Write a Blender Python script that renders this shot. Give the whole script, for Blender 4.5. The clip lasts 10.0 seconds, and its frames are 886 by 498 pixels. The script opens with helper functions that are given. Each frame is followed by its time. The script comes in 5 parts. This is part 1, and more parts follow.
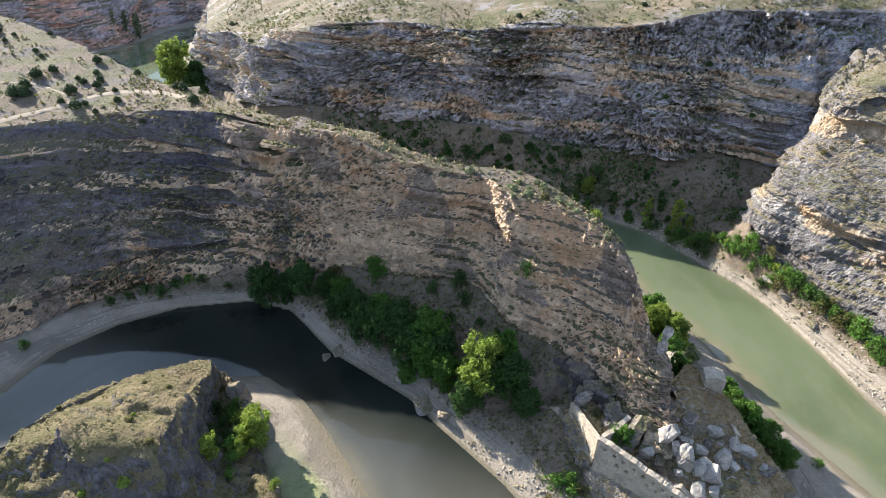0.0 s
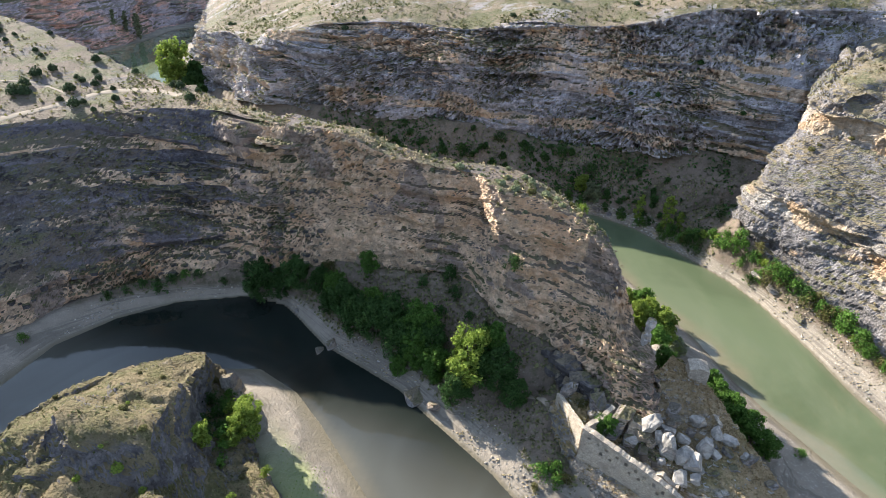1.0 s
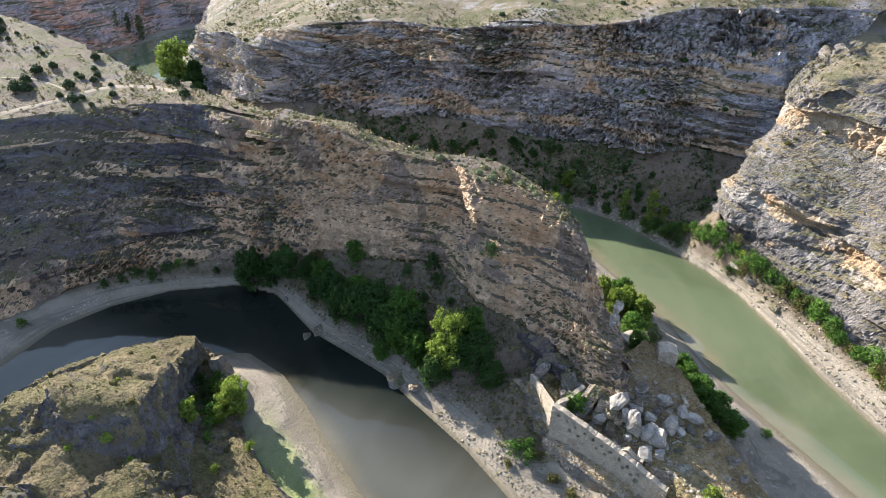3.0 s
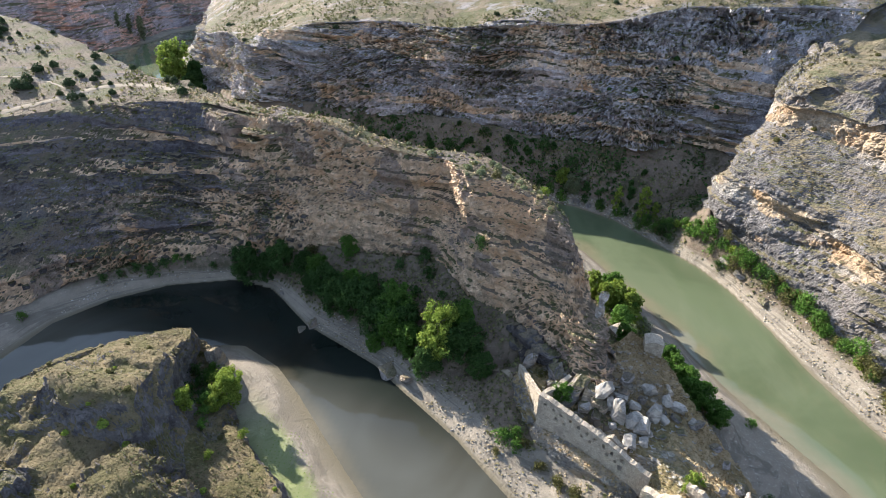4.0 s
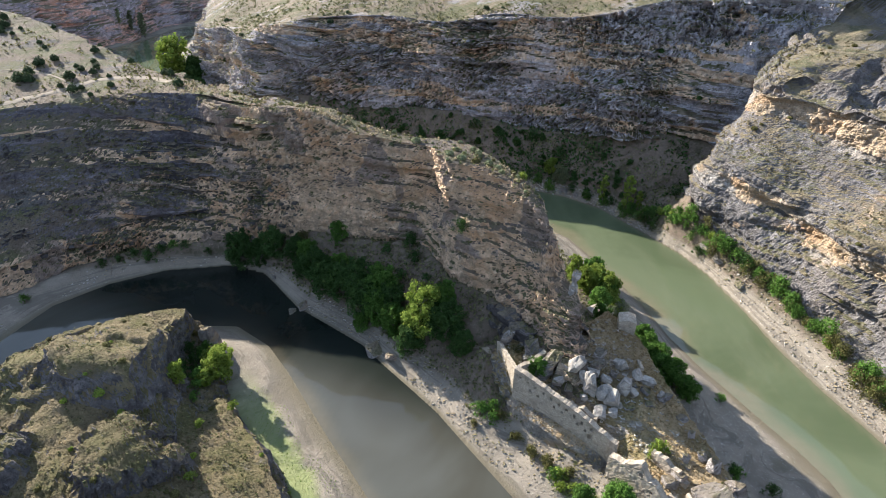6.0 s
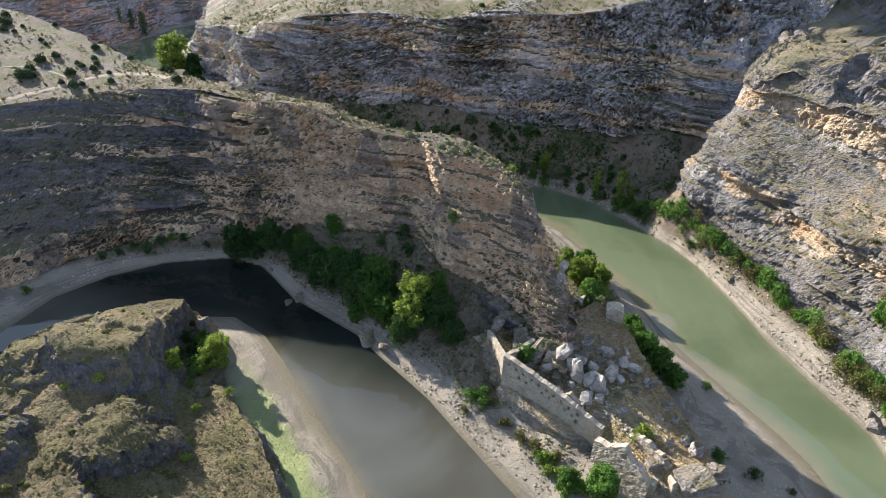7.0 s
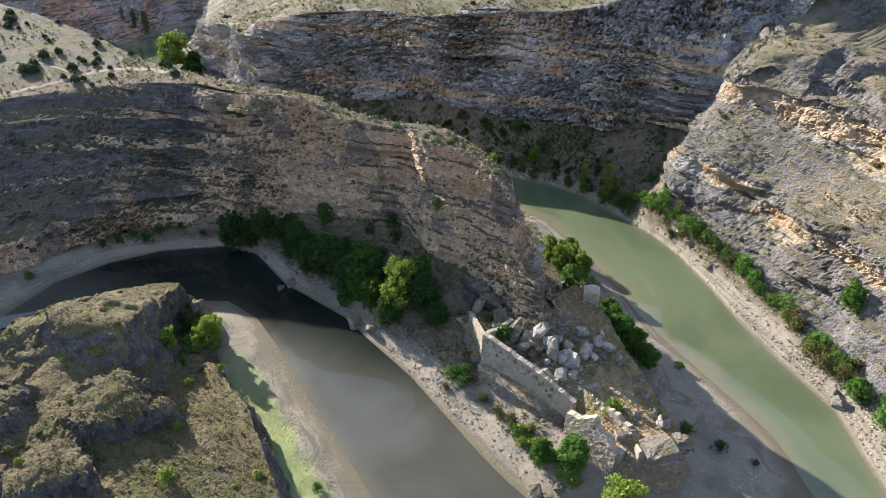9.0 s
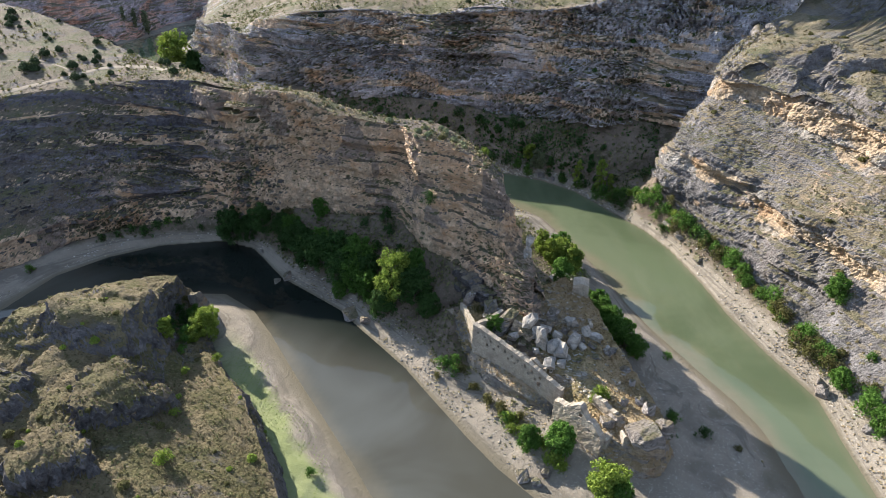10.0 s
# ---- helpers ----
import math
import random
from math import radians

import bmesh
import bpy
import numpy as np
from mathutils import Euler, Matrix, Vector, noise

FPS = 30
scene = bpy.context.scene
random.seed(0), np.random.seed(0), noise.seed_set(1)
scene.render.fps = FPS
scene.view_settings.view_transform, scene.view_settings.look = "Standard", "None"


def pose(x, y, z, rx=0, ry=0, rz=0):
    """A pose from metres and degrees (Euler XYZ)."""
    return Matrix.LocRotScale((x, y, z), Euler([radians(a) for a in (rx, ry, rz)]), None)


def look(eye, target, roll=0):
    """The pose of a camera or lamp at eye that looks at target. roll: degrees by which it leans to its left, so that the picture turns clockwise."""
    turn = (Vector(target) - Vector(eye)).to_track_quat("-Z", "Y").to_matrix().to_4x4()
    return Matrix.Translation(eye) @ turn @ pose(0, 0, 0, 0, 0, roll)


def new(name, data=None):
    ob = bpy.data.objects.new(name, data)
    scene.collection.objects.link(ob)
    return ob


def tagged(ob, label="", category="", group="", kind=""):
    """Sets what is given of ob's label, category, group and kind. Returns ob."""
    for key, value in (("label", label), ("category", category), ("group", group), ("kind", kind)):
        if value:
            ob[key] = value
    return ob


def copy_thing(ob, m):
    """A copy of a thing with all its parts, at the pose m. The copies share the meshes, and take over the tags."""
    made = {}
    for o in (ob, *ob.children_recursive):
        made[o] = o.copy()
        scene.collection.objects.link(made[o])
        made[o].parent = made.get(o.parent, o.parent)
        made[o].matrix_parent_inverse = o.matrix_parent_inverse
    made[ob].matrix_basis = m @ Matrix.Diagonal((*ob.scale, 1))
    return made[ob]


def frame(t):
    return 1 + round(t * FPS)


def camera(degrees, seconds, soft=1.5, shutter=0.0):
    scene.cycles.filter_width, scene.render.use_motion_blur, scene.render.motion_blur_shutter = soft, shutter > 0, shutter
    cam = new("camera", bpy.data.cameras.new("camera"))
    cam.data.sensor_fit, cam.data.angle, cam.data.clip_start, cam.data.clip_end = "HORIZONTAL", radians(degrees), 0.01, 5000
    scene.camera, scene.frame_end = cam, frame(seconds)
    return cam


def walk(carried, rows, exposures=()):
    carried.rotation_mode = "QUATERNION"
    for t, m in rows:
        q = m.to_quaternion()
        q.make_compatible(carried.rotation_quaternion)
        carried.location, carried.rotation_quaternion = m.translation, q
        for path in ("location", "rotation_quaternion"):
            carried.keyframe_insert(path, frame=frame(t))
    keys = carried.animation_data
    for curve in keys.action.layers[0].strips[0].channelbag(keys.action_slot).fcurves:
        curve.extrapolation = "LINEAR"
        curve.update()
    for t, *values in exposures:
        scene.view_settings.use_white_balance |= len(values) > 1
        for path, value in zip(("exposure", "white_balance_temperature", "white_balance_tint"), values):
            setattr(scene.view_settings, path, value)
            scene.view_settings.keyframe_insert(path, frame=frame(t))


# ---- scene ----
cam = camera(74.0, 10.0, soft=0.7)
PATH = [
    (0, (1.488, -1.783, 66.313), (1.436, -0.063, 65.292), 2.1),
    (0.5, (2.424, -2.652, 66.297), (2.369, -0.932, 65.278), 2.1),
    (1, (3.362, -3.546, 66.359), (3.304, -1.826, 65.34), 2.0),
    (1.5, (4.377, -4.498, 66.36), (4.315, -2.779, 65.341), 1.9),
    (2, (5.359, -5.441, 66.362), (5.294, -3.722, 65.343), 1.9),
    (2.5, (6.328, -6.457, 66.321), (6.259, -4.736, 65.305), 1.9),
    (4, (9.132, -9.519, 66.157), (9.052, -7.793, 65.148), 1.7),
    (4.5, (10.108, -10.588, 66.236), (10.025, -8.864, 65.226), 1.7),
    (5, (11.006, -11.676, 66.233), (10.921, -9.954, 65.22), 1.6),
    (5.5, (11.856, -12.731, 66.205), (11.768, -11.01, 65.19), 1.5),
    (7, (14.5, -16.142, 66.047), (14.403, -14.423, 65.029), 1.3),
    (7.5, (15.408, -17.258, 66.067), (15.307, -15.54, 65.048), 1.2),
    (8, (16.354, -18.444, 65.913), (16.25, -16.724, 64.898), 1.2),
    (8.5, (17.135, -19.617, 65.924), (17.03, -17.898, 64.908), 1.2),
    (9, (18.047, -20.714, 65.883), (17.939, -18.995, 64.868), 1.2),
    (9.5, (18.925, -21.801, 65.869), (18.814, -20.082, 64.854), 1.2),
    (10, (19.73, -22.89, 65.812), (19.618, -21.171, 64.797), 1.1),
]
walk(cam, [(t, look(eye, target, roll)) for t, eye, target, roll in PATH], exposures=[(0.0, 1.18, 6240, 11), (10.0, 0.82, 6240, 11)])

# ---- light ----
SUN_AZ, SUN_EL = math.radians(-49.5), math.radians(24.5)
world = bpy.data.worlds.new("sky")
scene.world = world
world.use_nodes = True
wn, wl = world.node_tree.nodes, world.node_tree.links
sky = wn.new("ShaderNodeTexSky")
sky.sky_type = "NISHITA"
sky.sun_disc = False
sky.sun_elevation, sky.sun_rotation = SUN_EL, SUN_AZ
sky.altitude = 900
sky.dust_density = 0.4
wn["Background"].inputs["Strength"].default_value = 0.044
cloud = wn.new("ShaderNodeTexNoise")
cloud.inputs["Scale"].default_value, cloud.inputs["Detail"].default_value, cloud.inputs["Roughness"].default_value = 1.9, 6.0, 0.52
fill = wn.new("ShaderNodeMapRange")
fill.interpolation_type = "SMOOTHSTEP"
fill.inputs[1].default_value, fill.inputs[2].default_value = 0.41, 0.57
wl.new(cloud.outputs["Fac"], fill.inputs[0])
cover = wn.new("ShaderNodeMix")
cover.data_type = "RGBA"
cover.inputs[7].default_value = (10.4, 13.7, 19.4, 1)
wl.new(fill.outputs[0], cover.inputs["Factor"])
wl.new(sky.outputs["Color"], cover.inputs[6])
wl.new(cover.outputs[2], wn["Background"].inputs["Color"])
sun = new("sun", bpy.data.lights.new("sun", "SUN"))
sun.data.energy, sun.data.angle, sun.data.color = 7.4, math.radians(0.6), (1.0, 0.91, 0.78)
to_sun = Vector((math.sin(SUN_AZ) * math.cos(SUN_EL), math.cos(SUN_AZ) * math.cos(SUN_EL), math.sin(SUN_EL)))
sun.matrix_world = look(tuple(to_sun * 400), (0, 0, 0))


# ---- arithmetic for rock and ground ----
def smooth(a, b, x):
    t = np.clip((x - a) / (b - a), 0, 1)
    return t * t * (3 - 2 * t)


def lattice(ix, iy, iz, seed):
    h = (ix.astype(np.int64) * 374761393 + iy.astype(np.int64) * 668265263 + iz.astype(np.int64) * 1440662683 + seed * 974634181) & 0xFFFFFFFF
    h = ((h ^ (h >> 13)) * 1274126177) & 0xFFFFFFFF
    h = ((h ^ (h >> 16)) * 2246822519) & 0xFFFFFFFF
    return (h ^ (h >> 15)) / 4294967295.0


def vnoise(p, seed=0):
    """Smooth noise from -1 to 1 at the points p."""
    i = np.floor(p)
    f = p - i
    u = f * f * f * (f * (f * 6 - 15) + 10)
    x, y, z = i[..., 0], i[..., 1], i[..., 2]
    out = 0
    for dx in (0, 1):
        for dy in (0, 1):
            for dz in (0, 1):
                w = (u[..., 0] if dx else 1 - u[..., 0]) * (u[..., 1] if dy else 1 - u[..., 1]) * (u[..., 2] if dz else 1 - u[..., 2])
                out = out + w * lattice(x + dx, y + dy, z + dz, seed)
    return out * 2 - 1


def fbm(p, octaves=4, seed=0, gain=0.5):
    out, amp = 0, 1.0
    for o in range(octaves):
        out = out + amp * vnoise(p * (2.03 ** o) + 17.3 * o, seed + o)
        amp *= gain
    return out


def cells(p, seed=0):
    """Distance to the nearest and the second nearest of scattered points, and the nearest one's own number."""
    i = np.floor(p)
    f1 = np.full(p.shape[:-1], 9.0)
    f2 = f1.copy()
    own = np.zeros_like(f1)
    for dx in (-1, 0, 1):
        for dy in (-1, 0, 1):
            for dz in (-1, 0, 1):
                c = i + (dx, dy, dz)
                jit = np.stack([lattice(c[..., 0], c[..., 1], c[..., 2], seed + k) for k in (1, 2, 3)], -1)
                d = np.linalg.norm(c + jit - p, axis=-1)
                near = d < f1
                f2 = np.where(near, f1, np.minimum(f2, d))
                own = np.where(near, jit[..., 0], own)
                f1 = np.where(near, d, f1)
    return f1, f2, own


def spline(points, at):
    """A smooth line through the points, at places counted in points."""
    p = np.asarray(points, float)
    k = len(p)
    i = np.clip(np.floor(at).astype(int), 0, k - 2)
    u = (at - i)[:, None]
    a, b, c, d = p[np.clip(i - 1, 0, k - 1)], p[i], p[i + 1], p[np.clip(i + 2, 0, k - 1)]
    return 0.5 * (2 * b + (c - a) * u + (2 * a - 5 * b + 4 * c - d) * u * u + (3 * b - 3 * c + d - a) * u ** 3)


def loft(rails, step, rows):
    """A grid of points over the rails, in columns about step metres apart; rows: how many between one rail and the next."""
    k = len(rails[0])
    fine = np.linspace(0, k - 1, 60 * k)
    mean = np.mean([spline(r, fine) for r in rails[: max(2, len(rails) - 1)]], 0)
    run = np.r_[0, np.cumsum(np.linalg.norm(np.diff(mean, axis=0), axis=1))]
    n = max(8, int(run[-1] / step))
    at = np.interp(np.linspace(0, run[-1], n), run, fine)
    lines = [spline(r, at) for r in rails]
    out, band = [], []
    for j, m in enumerate(rows):
        for q in range(m):
            out.append(lines[j] + (lines[j + 1] - lines[j]) * (q / m))
            band.append(j + q / m)
    out.append(lines[-1])
    band.append(len(rows))
    return np.array(out), np.array(band)


def grid_normals(v):
    du, dv = np.gradient(v, axis=1), np.gradient(v, axis=0)
    n = np.cross(du, dv)
    if n[..., 2].sum() < 0:
        n = -n
    return n / (np.linalg.norm(n, axis=-1, keepdims=True) + 1e-9)


def weather(v, bulge=1.6, ledge=1.0, block=0.8, fine=0.3, ground=0.35, crag=0.0, calm=None, wild=None, knobs=(), steps=None, seed=0):
    """Rock relief on a grid: ledges of level beds, upright cracks, blocks; gentler where the ground lies flat."""
    for x, y, r, h in knobs:
        d = np.hypot(v[..., 0] - x, v[..., 1] - y) + 1.5 * fbm(v * 0.25, 3, seed + 15)
        v = v + np.stack([0 * d, 0 * d, h * smooth(r, r * 0.72, d) * (1 - 0.2 * d / r)], -1)
    if steps:
        tall, share, x0, x1, z0 = steps
        at = (v[..., 2] + 1.3 * fbm(v * (0.05, 0.05, 0.0), 3, seed + 51) + 1.2 * vnoise(v * (0.22, 0.22, 0.0), seed + 52)) / tall
        part_of = at - np.floor(at)
        much = share * smooth(x0, x1, v[..., 0]) * smooth(-0.45, 0.05, vnoise(v * (0.05, 0.05, 0.02), seed + 53)) * smooth(260, 170, v[..., 1]) * smooth(z0 - 1.5, z0 + 1.5, v[..., 2])
        v = v + np.stack([0 * at, 0 * at, much * tall * (smooth(0.62, 0.96, part_of) - part_of)], -1)
    n = grid_normals(v)
    steep = smooth(0.12, 0.5, 1 - np.abs(n[..., 2]))
    for _ in range(2):
        steep[1:-1] = (steep[:-2] + 2 * steep[1:-1] + steep[2:]) / 4
    out = n.copy()
    out[..., 2] *= 0.35
    rage = 0.0 if wild is None else smooth(wild[0], wild[1], v[..., 0])
    big = fbm(v * 0.055, 3, seed) * bulge * (1 + 0.3 * rage) + rage * 3.4 * (0.5 - np.abs(vnoise(v * (0.15, 0.15, 0.025), seed + 19)))
    zz = v[..., 2] + 1.8 * fbm(v * (0.04, 0.04, 0.0), 3, seed + 5)
    flat = np.stack([zz * 0.36, 0.05 * v[..., 0], 0.05 * v[..., 1]], -1)
    beds = smooth(-0.12, 0.12, vnoise(flat, seed + 9)) - 0.5 + 0.6 * (smooth(-0.1, 0.1, vnoise(flat * (3.1, 2, 2), seed + 11)) - 0.5)
    beds = beds * np.clip(0.6 + 1.3 * vnoise(v * 0.06, seed + 3), 0.1, 1.6)
    rest = 1.0 if calm is None else 1 - 0.8 * smooth(calm[0], calm[1], v[..., 0] + 6 * vnoise(v * 0.08, seed + 13))
    beds = beds * rest
    warp = 0.35 * fbm(v * 0.5, 3, seed + 21)[..., None]
    f1, f2, own = cells(v * (0.30, 0.30, 0.5) + warp, seed)
    rift = smooth(0.16, 0.0, f2 - f1)
    blocks = (own - 0.5) * 1.1 - 0.7 * rift
    e1, e2, its = cells(v * (0.75, 0.75, 1.1) + warp, seed + 77)
    blocks = blocks + 0.5 * (its - 0.5) - 0.35 * smooth(0.2, 0.0, e2 - e1)
    cracks = -smooth(0.10, 0.0, np.abs(vnoise(v * (0.3, 0.3, 0.05), seed + 31)))
    patchy = np.clip(0.55 + 1.3 * vnoise(v * 0.07, seed + 87), 0.12, 1.6) * (0.14 + 0.86 * rest)
    small = fbm(v * 1.1, 4, seed + 41, 0.6) * fine
    d = steep * (big + ledge * beds + patchy * (block * blocks + 0.6 * block * cracks) + small)
    d = d + (1 - steep) * (ground * (fbm(v * 0.16, 5, seed + 61) + 0.4 * blocks * smooth(0.0, 0.5, vnoise(v * 0.08, seed + 91))) + 0.35 * small)
    if crag:
        over = 1.0 if steps is None else 0.15 + 0.85 * smooth(steps[4], steps[4] + 3, v[..., 2])
        c1, c2, mine = cells(v * 0.13 + warp * 0.5, seed + 101)
        d = d + crag * over * (smooth(0.75, 0.1, c1) * (0.4 + mine) - 0.5 - 0.5 * smooth(0.16, 0.0, c2 - c1)) * smooth(-0.15, 0.35, vnoise(v * 0.06, seed + 95))
        k1, k2, kin = cells(v * 0.34 + warp, seed + 111)
        d = d + (0.5 if steps else 0.0) * crag * over * (1 - steep) * ((kin - 0.4) * smooth(0.6, 0.2, k1) - 0.6 * smooth(0.14, 0.0, k2 - k1)) * smooth(-0.2, 0.2, vnoise(v * 0.07, seed + 96))
        out = out + (n - out) * (1 - steep)[..., None]
    return v + out * d[..., None], steep


def skin(name, v, materials, index=None, flip=False, soft=True):
    """One mesh from a grid of points; index: the material's number for each face."""
    r, c = v.shape[:2]
    ids = np.arange(r * c).reshape(r, c)
    quads = np.stack([ids[:-1, :-1], ids[:-1, 1:], ids[1:, 1:], ids[1:, :-1]], -1).reshape(-1, 4)
    if flip:
        quads = quads[:, ::-1]
    me = bpy.data.meshes.new(name)
    me.vertices.add(r * c)
    me.vertices.foreach_set("co", v.reshape(-1).astype(np.float32))
    me.loops.add(quads.size)
    me.loops.foreach_set("vertex_index", quads.reshape(-1).astype(np.int32))
    me.polygons.add(len(quads))
    me.polygons.foreach_set("loop_start", np.arange(0, quads.size, 4, dtype=np.int32))
    me.polygons.foreach_set("use_smooth", np.full(len(quads), soft, dtype=bool))
    for m in materials:
        me.materials.append(m)
    if index is not None:
        me.polygons.foreach_set("material_index", index.reshape(-1).astype(np.int32))
    me.update(calc_edges=True)
    return new(name, me)


# ---- materials ----
class Shade:
    """A node material with short calls for its nodes."""

    def __init__(self, name):
        self.m = bpy.data.materials.new(name)
        self.m.use_nodes = True
        self.n, self.l = self.m.node_tree.nodes, self.m.node_tree.links
        self.b = self.n["Principled BSDF"]
        self.at = self.n.new("ShaderNodeNewGeometry")
        self.place = self.at.outputs["Position"]

    def put(self, socket, value):
        if isinstance(value, bpy.types.NodeSocket):
            self.l.new(value, socket)
        elif isinstance(value, tuple) and len(value) == 3 and socket.type == "RGBA":
            socket.default_value = (*value, 1)
        else:
            socket.default_value = value

    def scaled(self, s):
        v = self.n.new("ShaderNodeVectorMath")
        v.operation = "MULTIPLY"
        self.l.new(self.place, v.inputs[0])
        v.inputs[1].default_value = s
        return v.outputs[0]

    def noise(self, scale, detail=4.0, rough=0.55, at=None, distort=0.0):
        t = self.n.new("ShaderNodeTexNoise")
        self.l.new(at or self.place, t.inputs["Vector"])
        t.inputs["Scale"].default_value, t.inputs["Detail"].default_value = scale, detail
        t.inputs["Roughness"].default_value, t.inputs["Distortion"].default_value = rough, distort
        return t.outputs["Fac"]

    def cells(self, scale, at=None, feature="F1", out="Distance"):
        t = self.n.new("ShaderNodeTexVoronoi")
        t.feature = feature
        self.l.new(at or self.place, t.inputs["Vector"])
        t.inputs["Scale"].default_value = scale
        return t.outputs[out]

    def ramp(self, value, lo, hi, a=0.0, b=1.0):
        t = self.n.new("ShaderNodeMapRange")
        t.interpolation_type = "SMOOTHSTEP"
        self.put(t.inputs[0], value)
        for k, q in zip((1, 2, 3, 4), (lo, hi, a, b)):
            self.put(t.inputs[k], q)
        return t.outputs[0]

    def math(self, op, a, b=0.0):
        t = self.n.new("ShaderNodeMath")
        t.operation = op
        self.put(t.inputs[0], a)
        self.put(t.inputs[1], b)
        return t.outputs[0]

    def mix(self, f, a, b):
        t = self.n.new("ShaderNodeMix")
        t.data_type = "RGBA"
        self.put(t.inputs["Factor"], f)
        self.put(t.inputs[6], a)
        self.put(t.inputs[7], b)
        return t.outputs[2]

    def axis(self, socket, k):
        t = self.n.new("ShaderNodeSeparateXYZ")
        self.l.new(socket, t.inputs[0])
        return t.outputs[k]

    def bump(self, height, strength, distance):
        t = self.n.new("ShaderNodeBump")
        t.inputs["Strength"].default_value, t.inputs["Distance"].default_value = strength, distance
        self.l.new(height, t.inputs["Height"])
        self.l.new(t.outputs[0], self.b.inputs["Normal"])

    def done(self, colour, rough=0.9):
        self.put(self.b.inputs["Base Color"], colour)
        self.put(self.b.inputs["Roughness"], rough)
        self.b.inputs["Specular IOR Level"].default_value = 0.25
        return self.m


def rock(name, grey, tan, share, soil=(0.235, 0.195, 0.138), green=(0.115, 0.118, 0.055), bands=(), side=None, lie=(0.66, 0.88), strata=0.55):
    """Limestone: grey weathered skin, ochre where it broke away, dark streaks, pale scars; dry grass on what lies flat."""
    s = Shade(name)
    patch = s.noise(0.05, 6, 0.62, at=s.scaled((1, 1, 1.7)), distort=0.8)
    beds = s.noise(0.34, 4, 0.65, at=s.scaled((0.05, 0.05, 1)), distort=0.5)
    bare = s.math("ADD", s.math("MULTIPLY", patch, 0.65), s.math("MULTIPLY", beds, 0.35))
    high = s.math("ADD", s.axis(s.place, 2), s.math("MULTIPLY", s.math("SUBTRACT", s.noise(0.06, 4), 0.5), 6.0))
    for level, half, weight in bands:
        hit = s.ramp(s.math("ABSOLUTE", s.math("SUBTRACT", high, level)), half * 0.5, half, weight, 0.0)
        bare = s.math("ADD", bare, hit)
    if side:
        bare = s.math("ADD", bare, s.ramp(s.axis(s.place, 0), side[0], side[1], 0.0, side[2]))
    bare = s.ramp(bare, 0.605 - share * 0.22, 0.655 - share * 0.22)
    fine = s.noise(0.7, 10, 0.7)
    tones = s.mix(s.ramp(fine, 0.3, 0.72), tuple(c * 0.55 for c in tan), tuple(min(1, c * 1.3) for c in tan))
    rust = s.ramp(s.noise(0.11, 6, 0.65, distort=0.6), 0.5, 0.62)
    tones = s.mix(s.math("MULTIPLY", rust, 0.5), tones, (tan[0] * 0.85, tan[1] * 0.66, tan[2] * 0.5))
    greys = s.mix(s.ramp(s.noise(0.4, 10, 0.75), 0.34, 0.66), tuple(c * 0.42 for c in grey), tuple(c * 1.35 for c in grey))
    greys = s.mix(s.ramp(s.noise(0.13, 7, 0.65, at=s.scaled((1, 1, 1.6)), distort=0.6), 0.48, 0.58, 0.0, 0.6), greys, tuple(c * 0.42 for c in grey))
    greys = s.mix(s.ramp(s.noise(0.045, 5, 0.6, distort=0.5), 0.47, 0.6, 0.0, 0.55), greys, (grey[0] * 1.12, grey[1] * 1.03, grey[2] * 0.92))
    thin = s.noise(1.15, 5, 0.7, at=s.scaled((0.035, 0.035, 1)), distort=0.25)
    greys = s.mix(s.ramp(thin, 0.54, 0.62, 0.0, strata), greys, tuple(min(1, c * 1.9) for c in grey))
    tones = s.mix(s.ramp(thin, 0.46, 0.38, 0.0, 0.4), tones, tuple(c * 0.5 for c in tan))
    colour = s.mix(bare, greys, tones)
    clean = s.ramp(bare, 0.0, 1.0, 1.0, 0.35)
    stain = s.ramp(s.noise(0.085, 9, 0.62, at=s.scaled((1, 1, 0.8)), distort=0.5), 0.53, 0.55)
    colour = s.mix(s.math("MULTIPLY", stain, 0.6), colour, greys)
    streak = s.ramp(s.noise(0.45, 6, 0.65, at=s.scaled((1.8, 1.8, 0.10))), 0.54, 0.66)
    colour = s.mix(s.math("MULTIPLY", s.math("MULTIPLY", streak, 0.45), clean), colour, tuple(c * 0.5 for c in grey))
    pale = s.ramp(s.noise(0.3, 8, 0.75, at=s.scaled((1, 1, 2.4))), 0.60, 0.68)
    colour = s.mix(s.math("MULTIPLY", s.math("MULTIPLY", pale, 0.38), clean), colour, tuple(min(1, c * 2.2) for c in grey))
    fleck = s.ramp(s.noise(1.5, 7, 0.8), 0.57, 0.62)
    colour = s.mix(s.math("MULTIPLY", s.math("MULTIPLY", fleck, 0.4), clean), colour, tuple(min(1, c * 2.0) for c in grey))
    speck = s.ramp(s.noise(2.0, 6, 0.78), 0.55, 0.61)
    colour = s.mix(s.math("MULTIPLY", s.math("MULTIPLY", speck, 0.62), clean), colour, tuple(c * 0.25 for c in grey))
    flat = s.axis(s.at.outputs["Normal"], 2)
    flat = s.math("ADD", flat, s.math("MULTIPLY", s.math("SUBTRACT", s.noise(0.8, 5, 0.65), 0.5), 0.7))
    flat = s.ramp(flat, lie[0], lie[1])
    tuft = s.mix(s.ramp(s.noise(0.12, 9, 0.7), 0.44, 0.58), soil, green)
